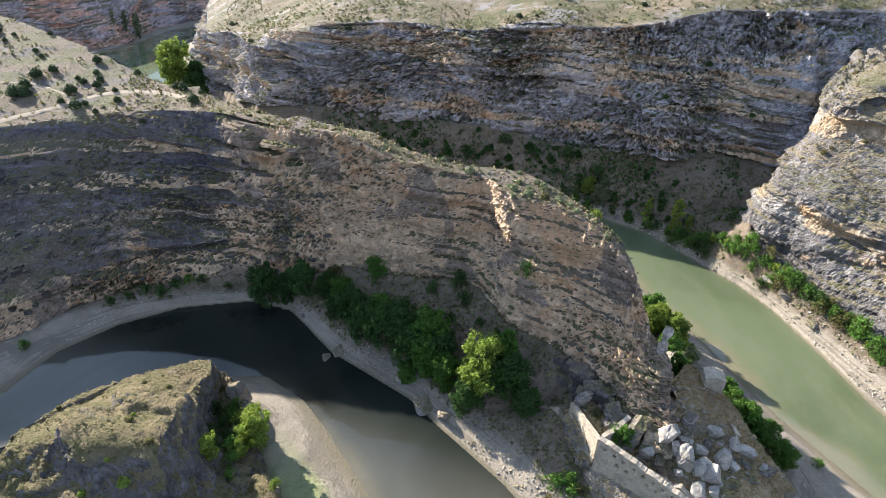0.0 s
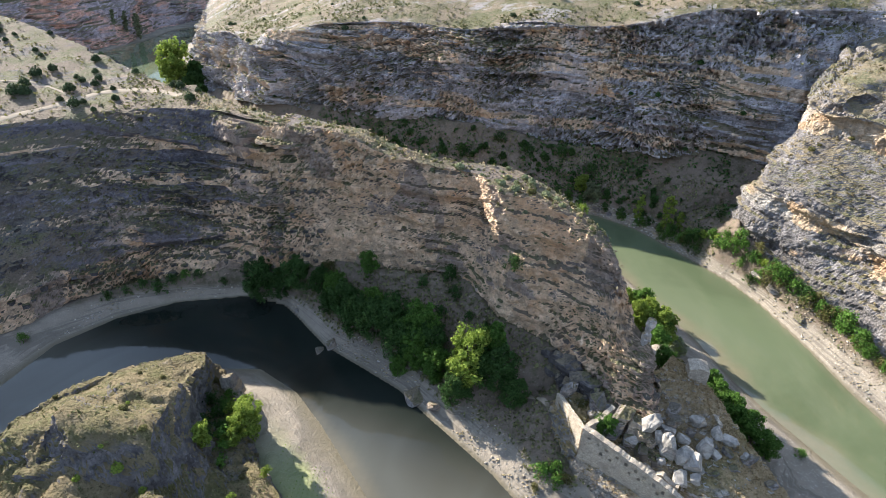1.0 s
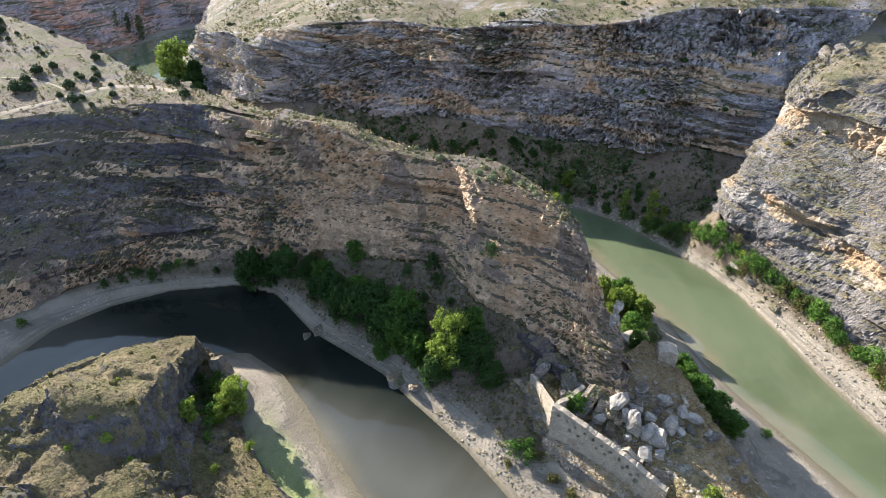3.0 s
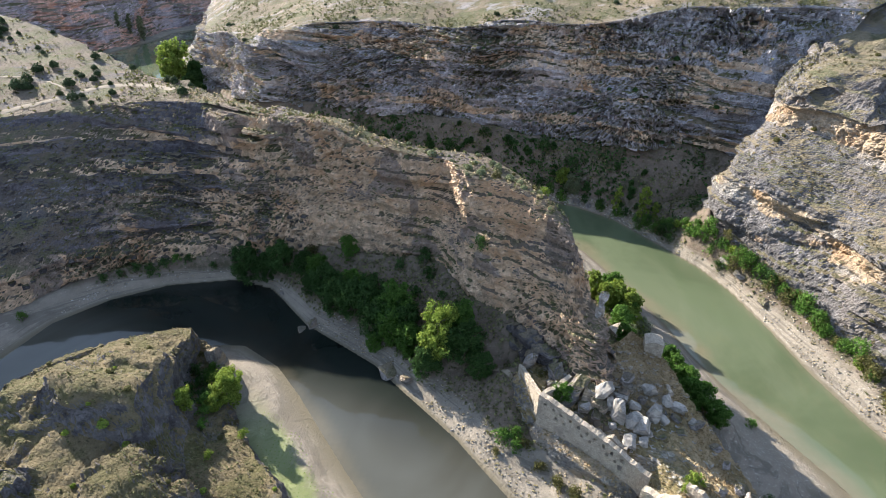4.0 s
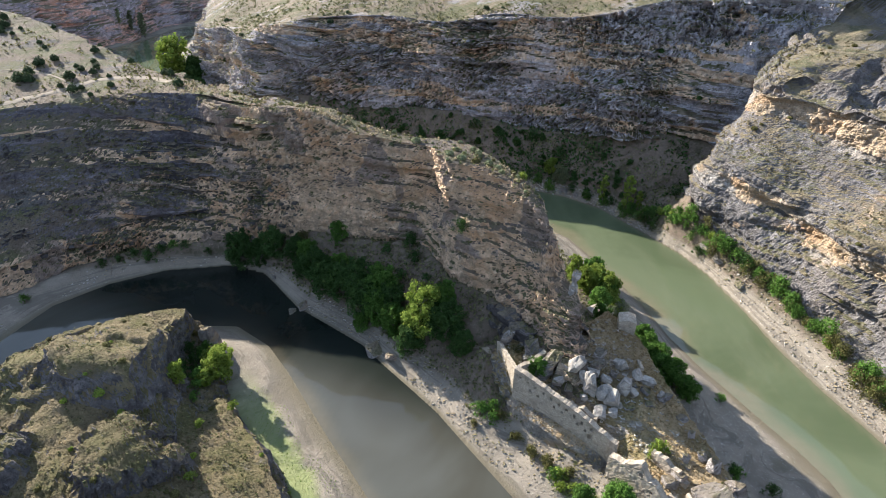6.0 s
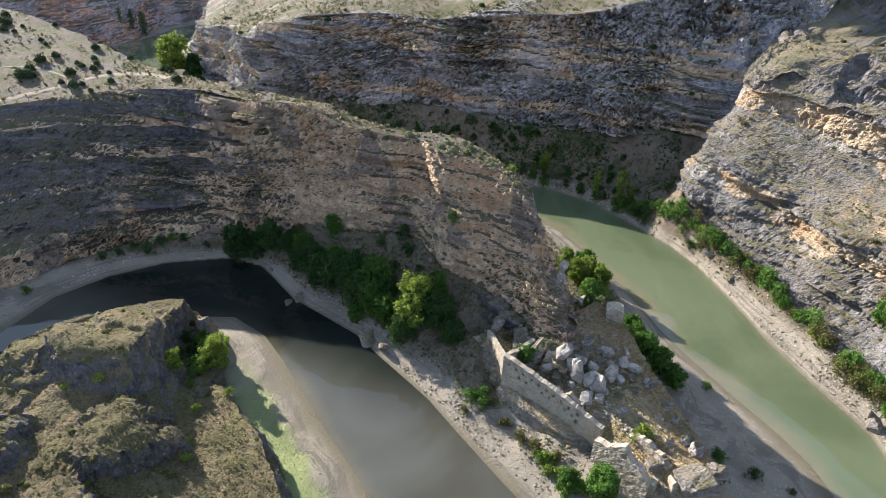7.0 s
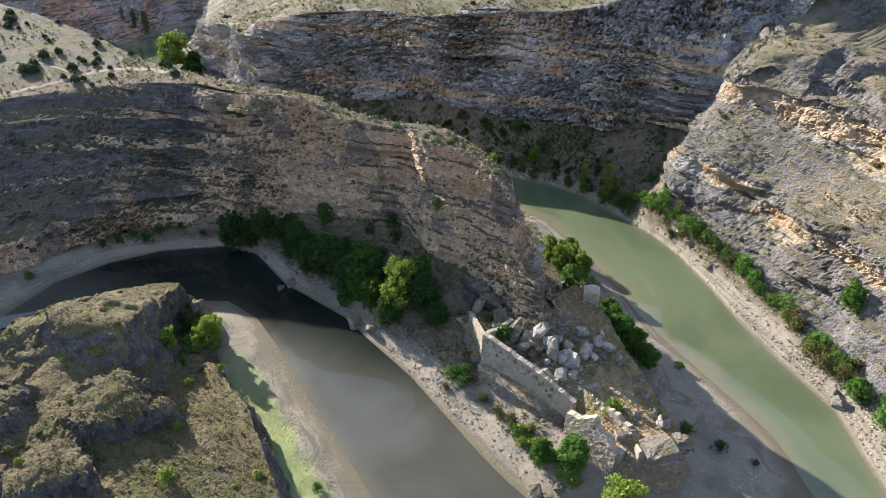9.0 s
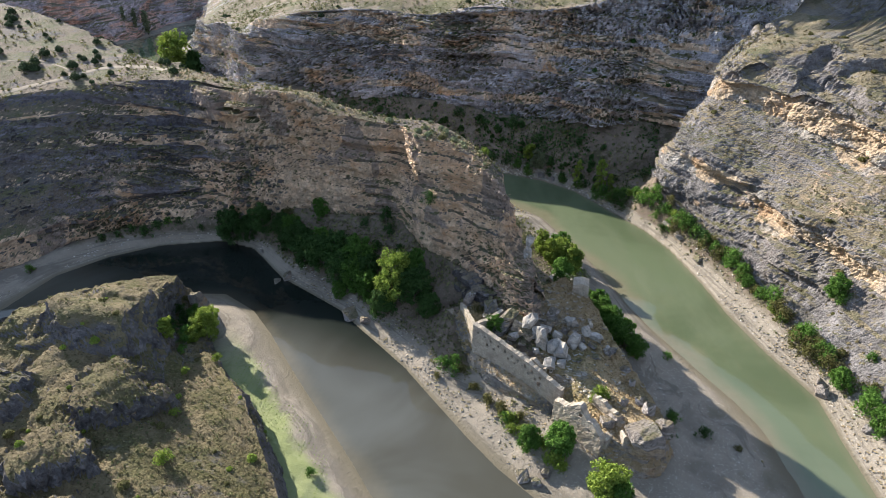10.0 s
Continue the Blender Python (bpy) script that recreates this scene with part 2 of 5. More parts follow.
    tuft = s.mix(s.ramp(s.noise(0.07, 6, 0.7, at=s.scaled((1, 1.6, 2))), 0.54, 0.62, 0.0, 0.7), tuft, tuple(c * 0.8 for c in grey))
    tuft = s.mix(s.ramp(s.noise(2.6, 4, 0.75), 0.45, 0.7, 0.0, 0.45), tuft, tuple(c * 1.6 for c in soil))
    tuft = s.mix(s.ramp(s.noise(1.7, 4, 0.75), 0.56, 0.68), tuft, tuple(c * 0.45 for c in green))
    broad = s.ramp(s.noise(0.045, 5, 0.6, distort=0.7), 0.45, 0.6, 0.0, 0.45)
    tuft = s.mix(broad, tuft, tuple(c * 0.55 for c in soil))
    colour = s.mix(flat, colour, tuft)
    s.bump(s.math("ADD", s.noise(1.6, 8, 0.7), s.math("MULTIPLY", s.cells(1.9, feature="DISTANCE_TO_EDGE"), 0.5)), 1.0, 0.8)
    return s.done(colour, 0.92)


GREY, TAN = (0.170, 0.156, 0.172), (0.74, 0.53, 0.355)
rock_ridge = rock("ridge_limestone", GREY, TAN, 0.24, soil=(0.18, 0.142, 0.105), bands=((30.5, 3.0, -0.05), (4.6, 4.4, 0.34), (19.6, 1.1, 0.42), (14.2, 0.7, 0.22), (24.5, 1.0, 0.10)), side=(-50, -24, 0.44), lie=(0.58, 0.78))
# base greys lifted to stand in for haze over the distant cliff
rock_back = rock("canyon_limestone", (0.48, 0.455, 0.48), (0.76, 0.57, 0.40), 0.32, soil=(0.225, 0.182, 0.125), strata=0.35, bands=((31.6, 1.7, 0.42), (35.6, 0.9, 0.22), (17.5, 1.6, 0.12), (26.0, 0.8, 0.08)))
rock_far = rock("reddish_limestone", (0.50, 0.43, 0.45), (0.74, 0.47, 0.38), 0.62, strata=0.08)
rock_yard = rock("terrace_rock", (0.34, 0.31, 0.28), (0.46, 0.36, 0.25), 0.35, soil=(0.42, 0.315, 0.185), green=(0.23, 0.19, 0.09), lie=(0.45, 0.7))
rock_base = rock("outcrop_limestone", (0.36, 0.33, 0.29), (0.50, 0.40, 0.28), 0.35, soil=(0.33, 0.26, 0.155), green=(0.19, 0.16, 0.08), lie=(0.72, 0.9), strata=0.2)
rock_spur_m = rock("spur_limestone", (0.225, 0.212, 0.21), (0.48, 0.365, 0.24), 0.16, soil=(0.235, 0.195, 0.128), green=(0.11, 0.112, 0.058), lie=(0.64, 0.84), strata=0.2)
rock_scar_m = rock("spur_ochre_limestone", (0.36, 0.335, 0.305), (0.52, 0.40, 0.275), 0.75, lie=(0.86, 0.99), strata=0.2)
rock_hill_m = rock("hill_limestone", (0.18, 0.168, 0.168), (0.36, 0.27, 0.165), 0.16, soil=(0.185, 0.147, 0.082), green=(0.105, 0.10, 0.038), lie=(0.62, 0.80), strata=0.15)
rock_pile = rock("fallen_limestone", (0.50, 0.475, 0.45), (0.56, 0.46, 0.34), 0.3, soil=(0.40, 0.31, 0.19), green=(0.20, 0.18, 0.08))


def soil_material():
    """Banks: pale silt and gravel by the water, brown slope with dry grass above."""
    s = Shade("bank_soil")
    h = s.math("ADD", s.axis(s.place, 2), s.math("MULTIPLY", s.math("SUBTRACT", s.noise(0.22, 4), 0.5), 2.2))
    silt = s.mix(s.noise(0.5, 6, 0.7), (0.17, 0.148, 0.118), (0.35, 0.305, 0.245))
    stony = s.ramp(s.axis(s.place, 0), 24.0, 34.0, 0.25, 1.0)
    silt = s.mix(s.math("MULTIPLY", stony, s.ramp(s.noise(3.0, 4, 0.8), 0.58, 0.66)), silt, (0.55, 0.52, 0.46))
    marks = s.noise(2.6, 4, 0.65, at=s.scaled((0.02, 0.02, 1)))
    silt = s.mix(s.ramp(marks, 0.50, 0.58, 0.0, 0.55), silt, (0.11, 0.098, 0.082))
    silt = s.mix(s.ramp(s.noise(0.09, 6, 0.65, distort=0.6), 0.5, 0.62, 0.0, 0.5), silt, (0.13, 0.112, 0.09))
    wet = s.ramp(s.axis(s.place, 2), 0.02, 0.35)
    silt = s.mix(wet, (0.15, 0.13, 0.09), silt)
    slope = s.mix(s.noise(0.35, 6, 0.7), (0.095, 0.074, 0.058), (0.235, 0.185, 0.14))
    slope = s.mix(s.ramp(s.noise(0.9, 5, 0.75), 0.52, 0.66), slope, (0.105, 0.098, 0.058))
    slope = s.mix(s.ramp(s.noise(2.6, 3, 0.8), 0.60, 0.72), slope, (0.33, 0.29, 0.23))
    slope = s.mix(s.ramp(s.noise(0.15, 8, 0.75), 0.5, 0.6), slope, (0.09, 0.08, 0.05))
    x, y = s.axis(s.place, 0), s.axis(s.place, 1)
    across = s.math("ADD", s.math("MULTIPLY", x, 0.785), s.math("MULTIPLY", y, 0.62))
    along = s.math("SUBTRACT", s.math("MULTIPLY", x, 0.62), s.math("MULTIPLY", y, 0.785))
    wobble = s.math("MULTIPLY", s.math("SUBTRACT", s.noise(0.2, 6, 0.7), 0.5), 7.0)
    film = s.ramp(s.math("ABSOLUTE", s.math("SUBTRACT", s.math("ADD", across, wobble), 14.6)), 1.6, 4.2, 1.0, 0.0)
    film = s.math("MULTIPLY", film, s.ramp(s.math("ABSOLUTE", s.math("ADD", along, 27.0)), 16.0, 34.0, 1.0, 0.0))
    silt = s.mix(s.math("MULTIPLY", film, 0.62), silt, (0.23, 0.29, 0.09))
    colour = s.mix(s.ramp(h, 1.7, 3.0), silt, slope)
    s.bump(s.noise(1.5, 8, 0.78), 0.8, 0.35)
    return s.done(colour, 0.95)


soil = soil_material()


def water_material():
    """Milky green river; the quiet backwater inside the bend has the ridge's shade painted in dark; silt shows through
    by the shores.
    """
    s = Shade("river_water")
    tell = s.n.new("ShaderNodeAttribute")
    tell.attribute_name = "bed"
    lake_and_shade, shallow = s.axis(tell.outputs["Vector"], 0), s.axis(tell.outputs["Vector"], 1)
    murk = s.ramp(s.noise(0.035, 4, 0.55, distort=0.8), 0.38, 0.62)
    stream = s.noise(0.05, 5, 0.6, at=s.scaled((1.4, 0.5, 1)), distort=0.4)
    green = s.mix(murk, (0.080, 0.102, 0.056), (0.108, 0.132, 0.076))
    green = s.mix(s.ramp(stream, 0.42, 0.66, 0.0, 0.5), green, (0.132, 0.150, 0.092))
    # near-black stands for the ridge's shade and dark reflection on the backwater
    ridge_shade = s.mix(murk, (0.009, 0.013, 0.011), (0.017, 0.021, 0.018))
    # the nearer silt colour is lifted to stand for cloud reflection
    silt_and_shade = s.mix(s.ramp(lake_and_shade, 0.4, 1.0), s.mix(murk, (0.062, 0.060, 0.047), (0.092, 0.094, 0.082)), ridge_shade)
    lake_and_shade = s.ramp(lake_and_shade, 0.0, 0.3)
    colour = s.mix(lake_and_shade, green, silt_and_shade)
    bed = s.mix(s.noise(0.6, 5, 0.6), (0.15, 0.125, 0.08), (0.21, 0.18, 0.125))
    fade = s.math("MULTIPLY", shallow, s.ramp(s.noise(0.11, 4, 0.6), 0.3, 0.7, 0.55, 1.0))
    colour = s.mix(fade, colour, bed)
    s.bump(s.noise(0.9, 3, 0.5), 0.02, 0.02)
    m = s.done(colour, 0.04)
    s.b.inputs["Specular IOR Level"].default_value = 0.5
    s.b.inputs["IOR"].default_value = 1.34
    return m


water_m = water_material()

# ---- plan: shore lines at the water's level ----
SHORE_RIDGE = [(-330, -60), (-130, -30), (-90, 18), (-73, 42), (-66.5, 58), (-64, 70), (-57.7, 78), (-49, 84), (-36, 87.4), (-28.3, 84.6), (-19, 74),
               (-12.2, 69.4), (-5, 64.4), (2, 57), (9.3, 49.6), (13.7, 43.8), (20.2, 35.5), (24.1, 31), (28.8, 26.8), (36, 16), (46, 2), (58, 2),
               (64, 14), (64.1, 31), (63.1, 41.4), (60.9, 46.9), (57, 54.3), (52.6, 63), (49.2, 71), (46.4, 81), (42, 92), (35.5, 106)]
SHORE_BEHIND = [(27, 114), (8, 121), (-20, 128), (-50, 139), (-75, 152), (-95, 167), (-116, 184), (-142, 212), (-165, 248), (-170, 272), (-164, 300), (-162, 330),
                (-150, 352), (-120, 366), (-60, 380), (20, 395), (20, 700), (-700, 700), (-700, -60)]
SHORE_FAR = [(78, -60), (73, 20), (73.6, 32.6), (73.7, 40.3), (74.2, 48.2), (72.3, 53.7), (70.1, 60), (67.6, 69.3), (65.7, 80.6), (63, 93), (59.5, 101.5),
             (53.4, 110.5), (45, 122.5), (37, 128.5), (28, 132), (6.6, 139), (-11.5, 144), (-40, 153), (-62, 168), (-88, 196), (-112, 226),
             (-133, 268), (-141, 300), (-139, 326), (-118, 346), (-60, 362), (30, 376), (700, 376), (700, -60)]
SHORE_HILL = [(-35.5, 66.6), (-28, 67.3), (-20.7, 62.5), (-15.4, 56.3), (-10.3, 49.4), (-5.7, 43.3), (-0.5, 36.8), (4, 31), (8.2, 25.2), (14, 15), (22, 0),
              (24, -60), (-120, -60), (-80, -20), (-68, 6), (-60, 25), (-54, 40), (-49, 52), (-43, 62)]

# ---- cliffs: foot, ledges, edge ----
RIDGE_FOOT = [(-150, 40, 3), (-105, 48, 2), (-84, 60, 1.6), (-71, 71.5, 1.3), (-66, 77.5, 2.2), (-57, 84.3, 3.4), (-39, 88.4, 6), (-29, 86.0, 7), (-18.7, 85.7, 9.8),
              (-11, 83.3, 10), (-2, 80.5, 11.5), (5, 77.8, 13.2), (9.6, 70.6, 11), (16.1, 65.2, 10.8), (20.8, 59.8, 10.4), (24.4, 54.6, 9.8), (29.2, 51.4, 8.8), (31.2, 53.4, 8.2)]
RIDGE_LOW = [(-150, 42, 8), (-105, 51, 7), (-84, 63, 6.5), (-71.5, 74, 6.2), (-66.3, 79.5, 7.2), (-57, 86.2, 8.6), (-39.5, 90, 11), (-29, 87, 12.5), (-18.7, 86, 16),
             (-10.8, 83.5, 16.5), (-1.5, 80.6, 17), (5.5, 78, 18), (9.2, 71.5, 17), (16.6, 65.8, 17), (21.4, 60.4, 16), (24.8, 55.2, 13.6), (29.2, 52.2, 12.4), (30.5, 54.2, 11.6)]
RIDGE_MID = [(-160, 62, 17), (-112, 71, 17), (-92, 80, 17), (-79, 88, 17.4), (-70, 92, 18.2), (-61, 95, 19.5), (-46, 96, 18.6), (-32, 91.5, 20), (-18, 86.5, 24),
             (-10.6, 83.6, 24), (-1, 80.8, 24), (6, 78.3, 25), (8.2, 72.2, 26), (16.9, 66.8, 25), (22.4, 61.4, 22.5), (25.4, 56.6, 16.8), (28.7, 53.8, 15.8), (29.9, 55, 14.6)]
RIDGE_EDGE = [(-170, 78, 27), (-120, 85, 27), (-97, 93, 27), (-83, 100, 27.6), (-72, 104, 28.6), (-60, 105, 30), (-45, 101.5, 31.6), (-31, 94.5, 32.2), (-17.5, 86.8, 33.8),
              (-10, 83.8, 31.8), (-0.5, 81, 30.9), (5.4, 78.8, 31), (7.8, 72.8, 32), (17, 68.2, 31), (23.0, 62.0, 27.8), (25.6, 58.6, 20.0), (28.0, 56.2, 18.2), (29.1, 56.4, 17.2)]
RIDGE_BACK = [(-180, 150, 38), (-140, 160, 38), (-120, 154, 37), (-105, 146, 36), (-89, 136, 34), (-75, 127.5, 31.8), (-54, 115, 31.2), (-33, 100, 32), (-16, 91, 33),
              (-7.5, 87.5, 31.6), (2, 84.5, 30.8), (9.5, 82.3, 30.8), (14.5, 77.5, 30.8), (20.2, 72.4, 29), (23.9, 64.2, 26.6), (27.0, 60.4, 19.0), (28.7, 57.8, 17.6), (29.3, 57, 16.8)]
RIDGE_FALL = [(-190, 190, 30), (-148, 178, 26), (-127, 168, 25), (-111, 158, 23), (-94, 147, 21), (-79, 137, 20), (-53, 122, 19), (-31, 105, 18), (-14, 95, 18),
              (-5, 91.5, 17), (4.5, 88.5, 16), (12, 86.5, 16), (17.5, 81, 16), (23.2, 75, 16), (26, 66, 15), (29.4, 60.6, 13.4), (30.5, 57.8, 13), (30.6, 56.4, 12.6)]
RIDGE_HIND = [(-190, 215, 3), (-155, 196, 3), (-133, 183, 3), (-116, 171, 3), (-99, 158, 4), (-83, 147, 4), (-49, 132, 5), (-26, 115, 6), (-8, 104, 6),
              (1, 100, 6), (11, 97, 6), (18, 94, 6), (24, 88, 5), (29, 81, 4.5), (32, 70, 5.5), (32.6, 61.4, 8.3), (32.6, 58, 8.2), (32.2, 55.6, 8.2)]

BACK_FOOT = [(-134, 300, 1), (-104, 222, 2), (-84, 200, 7), (-62, 175, 11.5), (-38, 165.5, 13.4), (-12.6, 158.2, 14), (7.2, 152.6, 15), (20, 148.4, 13.2), (33, 144.4, 12),
             (45, 138, 15), (56, 136, 16.4), (66, 133, 17.5), (75, 129, 17), (88, 124, 20)]
BACK_LOW = [(-131, 301, 12), (-102, 224, 12), (-82, 201, 16), (-60.5, 175.5, 19), (-37, 166, 21.5), (-12, 158.6, 22), (8, 153, 23), (20.5, 149.2, 21), (33.5, 145.2, 20.5),
            (45.5, 139, 22.5), (56.6, 137.4, 24), (66.6, 134.4, 24), (75, 130.2, 24.5), (87, 126, 27)]
BACK_MID = [(-127, 303, 22), (-98, 228, 22), (-78, 200, 26), (-58, 173.5, 27), (-36, 165, 29), (-12, 158.5, 29.5), (8.8, 153.4, 31), (21, 149.8, 31), (34, 146, 31),
            (45.6, 141, 31.5), (57.4, 139.6, 32), (67, 135.4, 32), (73.5, 131, 32), (86, 128, 33)]
BACK_EDGE = [(-117, 308, 30), (-88, 240, 29), (-68, 212, 30), (-56, 178, 31.5), (-36.2, 168, 36), (-14, 165, 37.6), (2, 158, 37.6), (17.5, 153, 41), (32, 149.6, 41),
             (44, 146.8, 42.6), (58, 146.8, 46), (70, 143, 47), (82, 141, 48), (97, 138, 48)]
BACK_RISE = [(-92, 322, 40), (-66, 262, 39), (-52, 232, 38.5), (-42, 198, 38), (-28, 186, 40), (-10, 183, 42), (6, 176, 43), (22, 170, 44.5), (38, 166, 45),
             (50, 164, 47), (64, 160, 52), (78, 156, 54), (92, 154, 55), (114, 148, 54)]
BACK_FAR = [(-40, 420, 50), (-20, 400, 50), (0, 390, 50), (20, 385, 50), (40, 380, 50), (60, 378, 50), (80, 376, 50), (110, 374, 50), (140, 370, 50),
            (170, 365, 50), (200, 360, 50), (230, 340, 50), (260, 320, 50), (300, 280, 50)]

SPUR_FOOT = [(63, 113.5, 12), (60.5, 106, 11), (63.6, 99, 8.5), (66, 91, 5.5), (70.2, 83, 4.2), (73.5, 75, 3.6), (76.5, 66, 3.2), (79, 57, 3), (80, 47, 3), (80, 36, 3), (81, 22, 3), (84, 0, 3)]
SPUR_LOW = [(65, 113.6, 16.5), (63.5, 107, 16.8), (67.2, 100.9, 16.8), (72.1, 94.6, 15.4), (76.5, 86.8, 13.8), (80.1, 77.5, 13.5), (84.2, 67, 13.6), (87, 57.5, 13.6), (88, 48, 13.5), (88, 36, 13.5), (89, 22, 13.5), (93, 0, 13.5)]
SPUR_BLUFF = [(65, 113.8, 20.5), (63.2, 107, 20.8), (66.7, 100.8, 21.2), (71.6, 94.4, 20), (76, 86.6, 18.4), (79.6, 77.4, 18), (83.7, 66.9, 18), (86.5, 57.4, 18), (87.5, 48, 18), (87.5, 36, 18), (88.5, 22, 18), (92.5, 0, 18)]
SPUR_LEDGE = [(70.8, 116, 28.5), (71.5, 110, 29.6), (78.3, 102.6, 29.2), (82.8, 95, 28.2), (87.2, 87.5, 27), (90.6, 79, 26.3), (94.1, 69, 25.7), (97.1, 59, 25.2), (98.6, 48, 24.7), (98.6, 36, 24.5), (99.6, 22, 24.5), (103.6, 0, 24.5)]
SPUR_WALL = [(71.4, 118, 32.6), (71.6, 110.8, 34.4), (78.6, 103.2, 34.4), (83.2, 95.6, 33.6), (87.6, 88.1, 32.4), (91.1, 79.6, 31.8), (94.6, 69.5, 31.2), (97.6, 59.4, 30.8), (99.2, 48, 30.2), (99.2, 36, 30), (100.2, 22, 30), (104.2, 0, 30)]
SPUR_LIP = [(x - 0.3, y - 0.2, z + 1.4) for x, y, z in SPUR_WALL]
SPUR_EDGE = [(76, 125, 36), (74.6, 112.8, 36.8), (82, 106.6, 37.8), (88, 99.6, 37.4), (93, 92, 36.8), (97.5, 82, 36), (101, 71, 35.5), (104, 61, 35), (106, 48, 34.5), (106, 36, 34), (107, 22, 34), (111, 0, 34)]
SPUR_TOP = [(90, 137, 44), (86, 119, 41), (97, 114, 43.5), (106, 106, 44), (112, 96, 44), (117, 86, 44), (121, 74, 44), (124, 62, 44), (126, 48, 44), (127, 34, 44), (128, 20, 44), (132, -4, 44)]
SPUR_FAR = [(112, 158, 54), (150, 180, 52), (220, 230, 51), (298, 282, 50), (330, 230, 50), (350, 190, 50), (350, 150, 50), (350, 110, 50), (350, 70, 50), (350, 30, 50), (350, 0, 50), (350, -60, 50)]

HILL_SAND = [(-33.5, 66.4, 0.4), (-27.5, 60, 0.8), (-24, 52.7, 0.8), (-19.5, 47, 0.8), (-14.8, 41.4, 0.8), (-8.7, 34, 0.8), (-2, 25.2, 0.8), (6, 13, 0.8), (14, -6, 0.8)]
HILL_LIP = [(-34, 65.6, 1.8), (-28.8, 59.4, 2.2), (-25.4, 52.4, 2.8), (-21, 46.3, 3.8), (-16.4, 40.4, 4.8), (-10.5, 32.8, 5.2), (-4, 24, 5.4), (3.5, 11.5, 5.6), (11, -8, 6)]
HILL_FOOT = [(-34.4, 64.8, 3), (-31, 58.6, 3.2), (-30.4, 53, 3.8), (-28, 45, 5.8), (-25.2, 40, 7), (-21.5, 33, 7.6), (-17, 24, 8), (-11, 11, 8.4), (-4, -10, 9)]
HILL_EDGE = [(-35.2, 64.2, 5.8), (-32.2, 59, 8.6), (-32.6, 53.4, 9), (-31.2, 45.8, 10.6), (-29.6, 40, 12.2), (-26, 32.5, 9.4), (-23.5, 23, 9.2), (-20, 10, 9.4), (-14, -12, 10)]
HILL_CREST = [(-37, 63.6, 6.2), (-36.5, 59.5, 8.6), (-39, 54.5, 9.6), (-41, 47.5, 12), (-40, 41, 14.4), (-36.5, 33.5, 11.6), (-34, 24, 11.2), (-33, 10, 11.5), (-30, -14, 12)]
HILL_WEST = [(-39, 63.5, 5), (-41.5, 58.6, 7.6), (-44.5, 54, 8.8), (-46.6, 47, 11.6), (-47.5, 40, 14), (-49, 33, 13.5), (-51, 22, 14), (-54, 8, 14), (-60, -14, 15)]
HILL_SHORE = [(-41, 64, -1), (-44.5, 58.4, -1), (-48.4, 54, -1), (-51.5, 47, -1), (-54, 40, -1), (-57, 33, -1), (-62, 22, -1), (-68, 6, -1), (-78, -20, -1)]

YARD_FOOT = [(21, 60.5, 8.5), (16.5, 57.5, 6.5), (16.2, 53, 4.4), (18.9, 49.4, 2.6), (23.5, 45.0, 1.8), (27.9, 41.9, 1.7), (31.6, 39.4, 1.7), (34.8, 33.2, 1.4), (39, 30.4, 1.1), (44.5, 29.8, 0.9),
             (48, 33, 0.9), (49, 40, 0.9), (47, 46, 1.1), (44.5, 52, 1.4), (43.5, 60, 1.8), (39.5, 67, 3.5)]
YARD_EDGE = [(22, 59, 10), (18.2, 56.6, 8.4), (18.6, 53, 8), (20.4, 49.4, 5.4), (25.4, 45.6, 4.2), (30, 42.3, 3.4), (33, 40, 3.0), (36.5, 36, 4.4), (40, 32.6, 4.6), (44, 31.6, 5.2),
             (46.8, 34.5, 5.2), (46.4, 40.5, 4.6), (44.4, 46.5, 5.6), (41.6, 52, 7.4), (39.4, 60, 8.8), (35.5, 65, 9.4)]
YARD_MIDDLE = [(25, 57, 10.8), (23.5, 56, 10.3), (24, 54.5, 9.6), (26, 52, 8.8), (29, 48.5, 7.6), (32, 46, 6.8), (35, 43.2, 6), (37.5, 40, 5.4), (40, 37, 5.2), (42.5, 35.6, 5.4),
               (43.6, 37, 5.3), (42, 42, 5.6), (40, 47, 6.4), (36.5, 52, 8.4), (34, 57, 10), (32, 60, 11)]

FAR_FOOT = [(-330, 190, 3), (-250, 222, 3), (-212, 238, 2), (-186, 258, 1), (-174, 274, 1), (-168, 300, 1), (-166, 334, 1), (-152, 358, 1), (-120, 372, 1), (-60, 386, 2), (20, 402, 3)]
FAR_EDGE = [(-335, 205, 25), (-258, 238, 25), (-222, 256, 25), (-198, 272, 25), (-184, 284, 25), (-180, 306, 25), (-178, 344, 25), (-160, 370, 25), (-122, 384, 25), (-60, 398, 25), (20, 414, 25)]
FAR_TOP = [(-420, 420, 31), (-340, 430, 31), (-300, 440, 31), (-270, 450, 31), (-250, 455, 31), (-235, 465, 31), (-220, 480, 31), (-190, 500, 31), (-130, 520, 31), (-60, 540, 31), (20, 560, 31)]


YARD_SPINE = [(28.5, 58.5, 11.2), (28.5, 57.5, 11), (29, 56, 10.4), (30.5, 53.5, 9), (33.5, 49, 7.2), (36.5, 45, 6.2), (39, 41.5, 5.6), (40.8, 37, 5.3)]
YARD_SPINE = YARD_SPINE + YARD_SPINE[::-1]


def land_line(*parts):
    return np.array([p for part in parts for p in part], float)


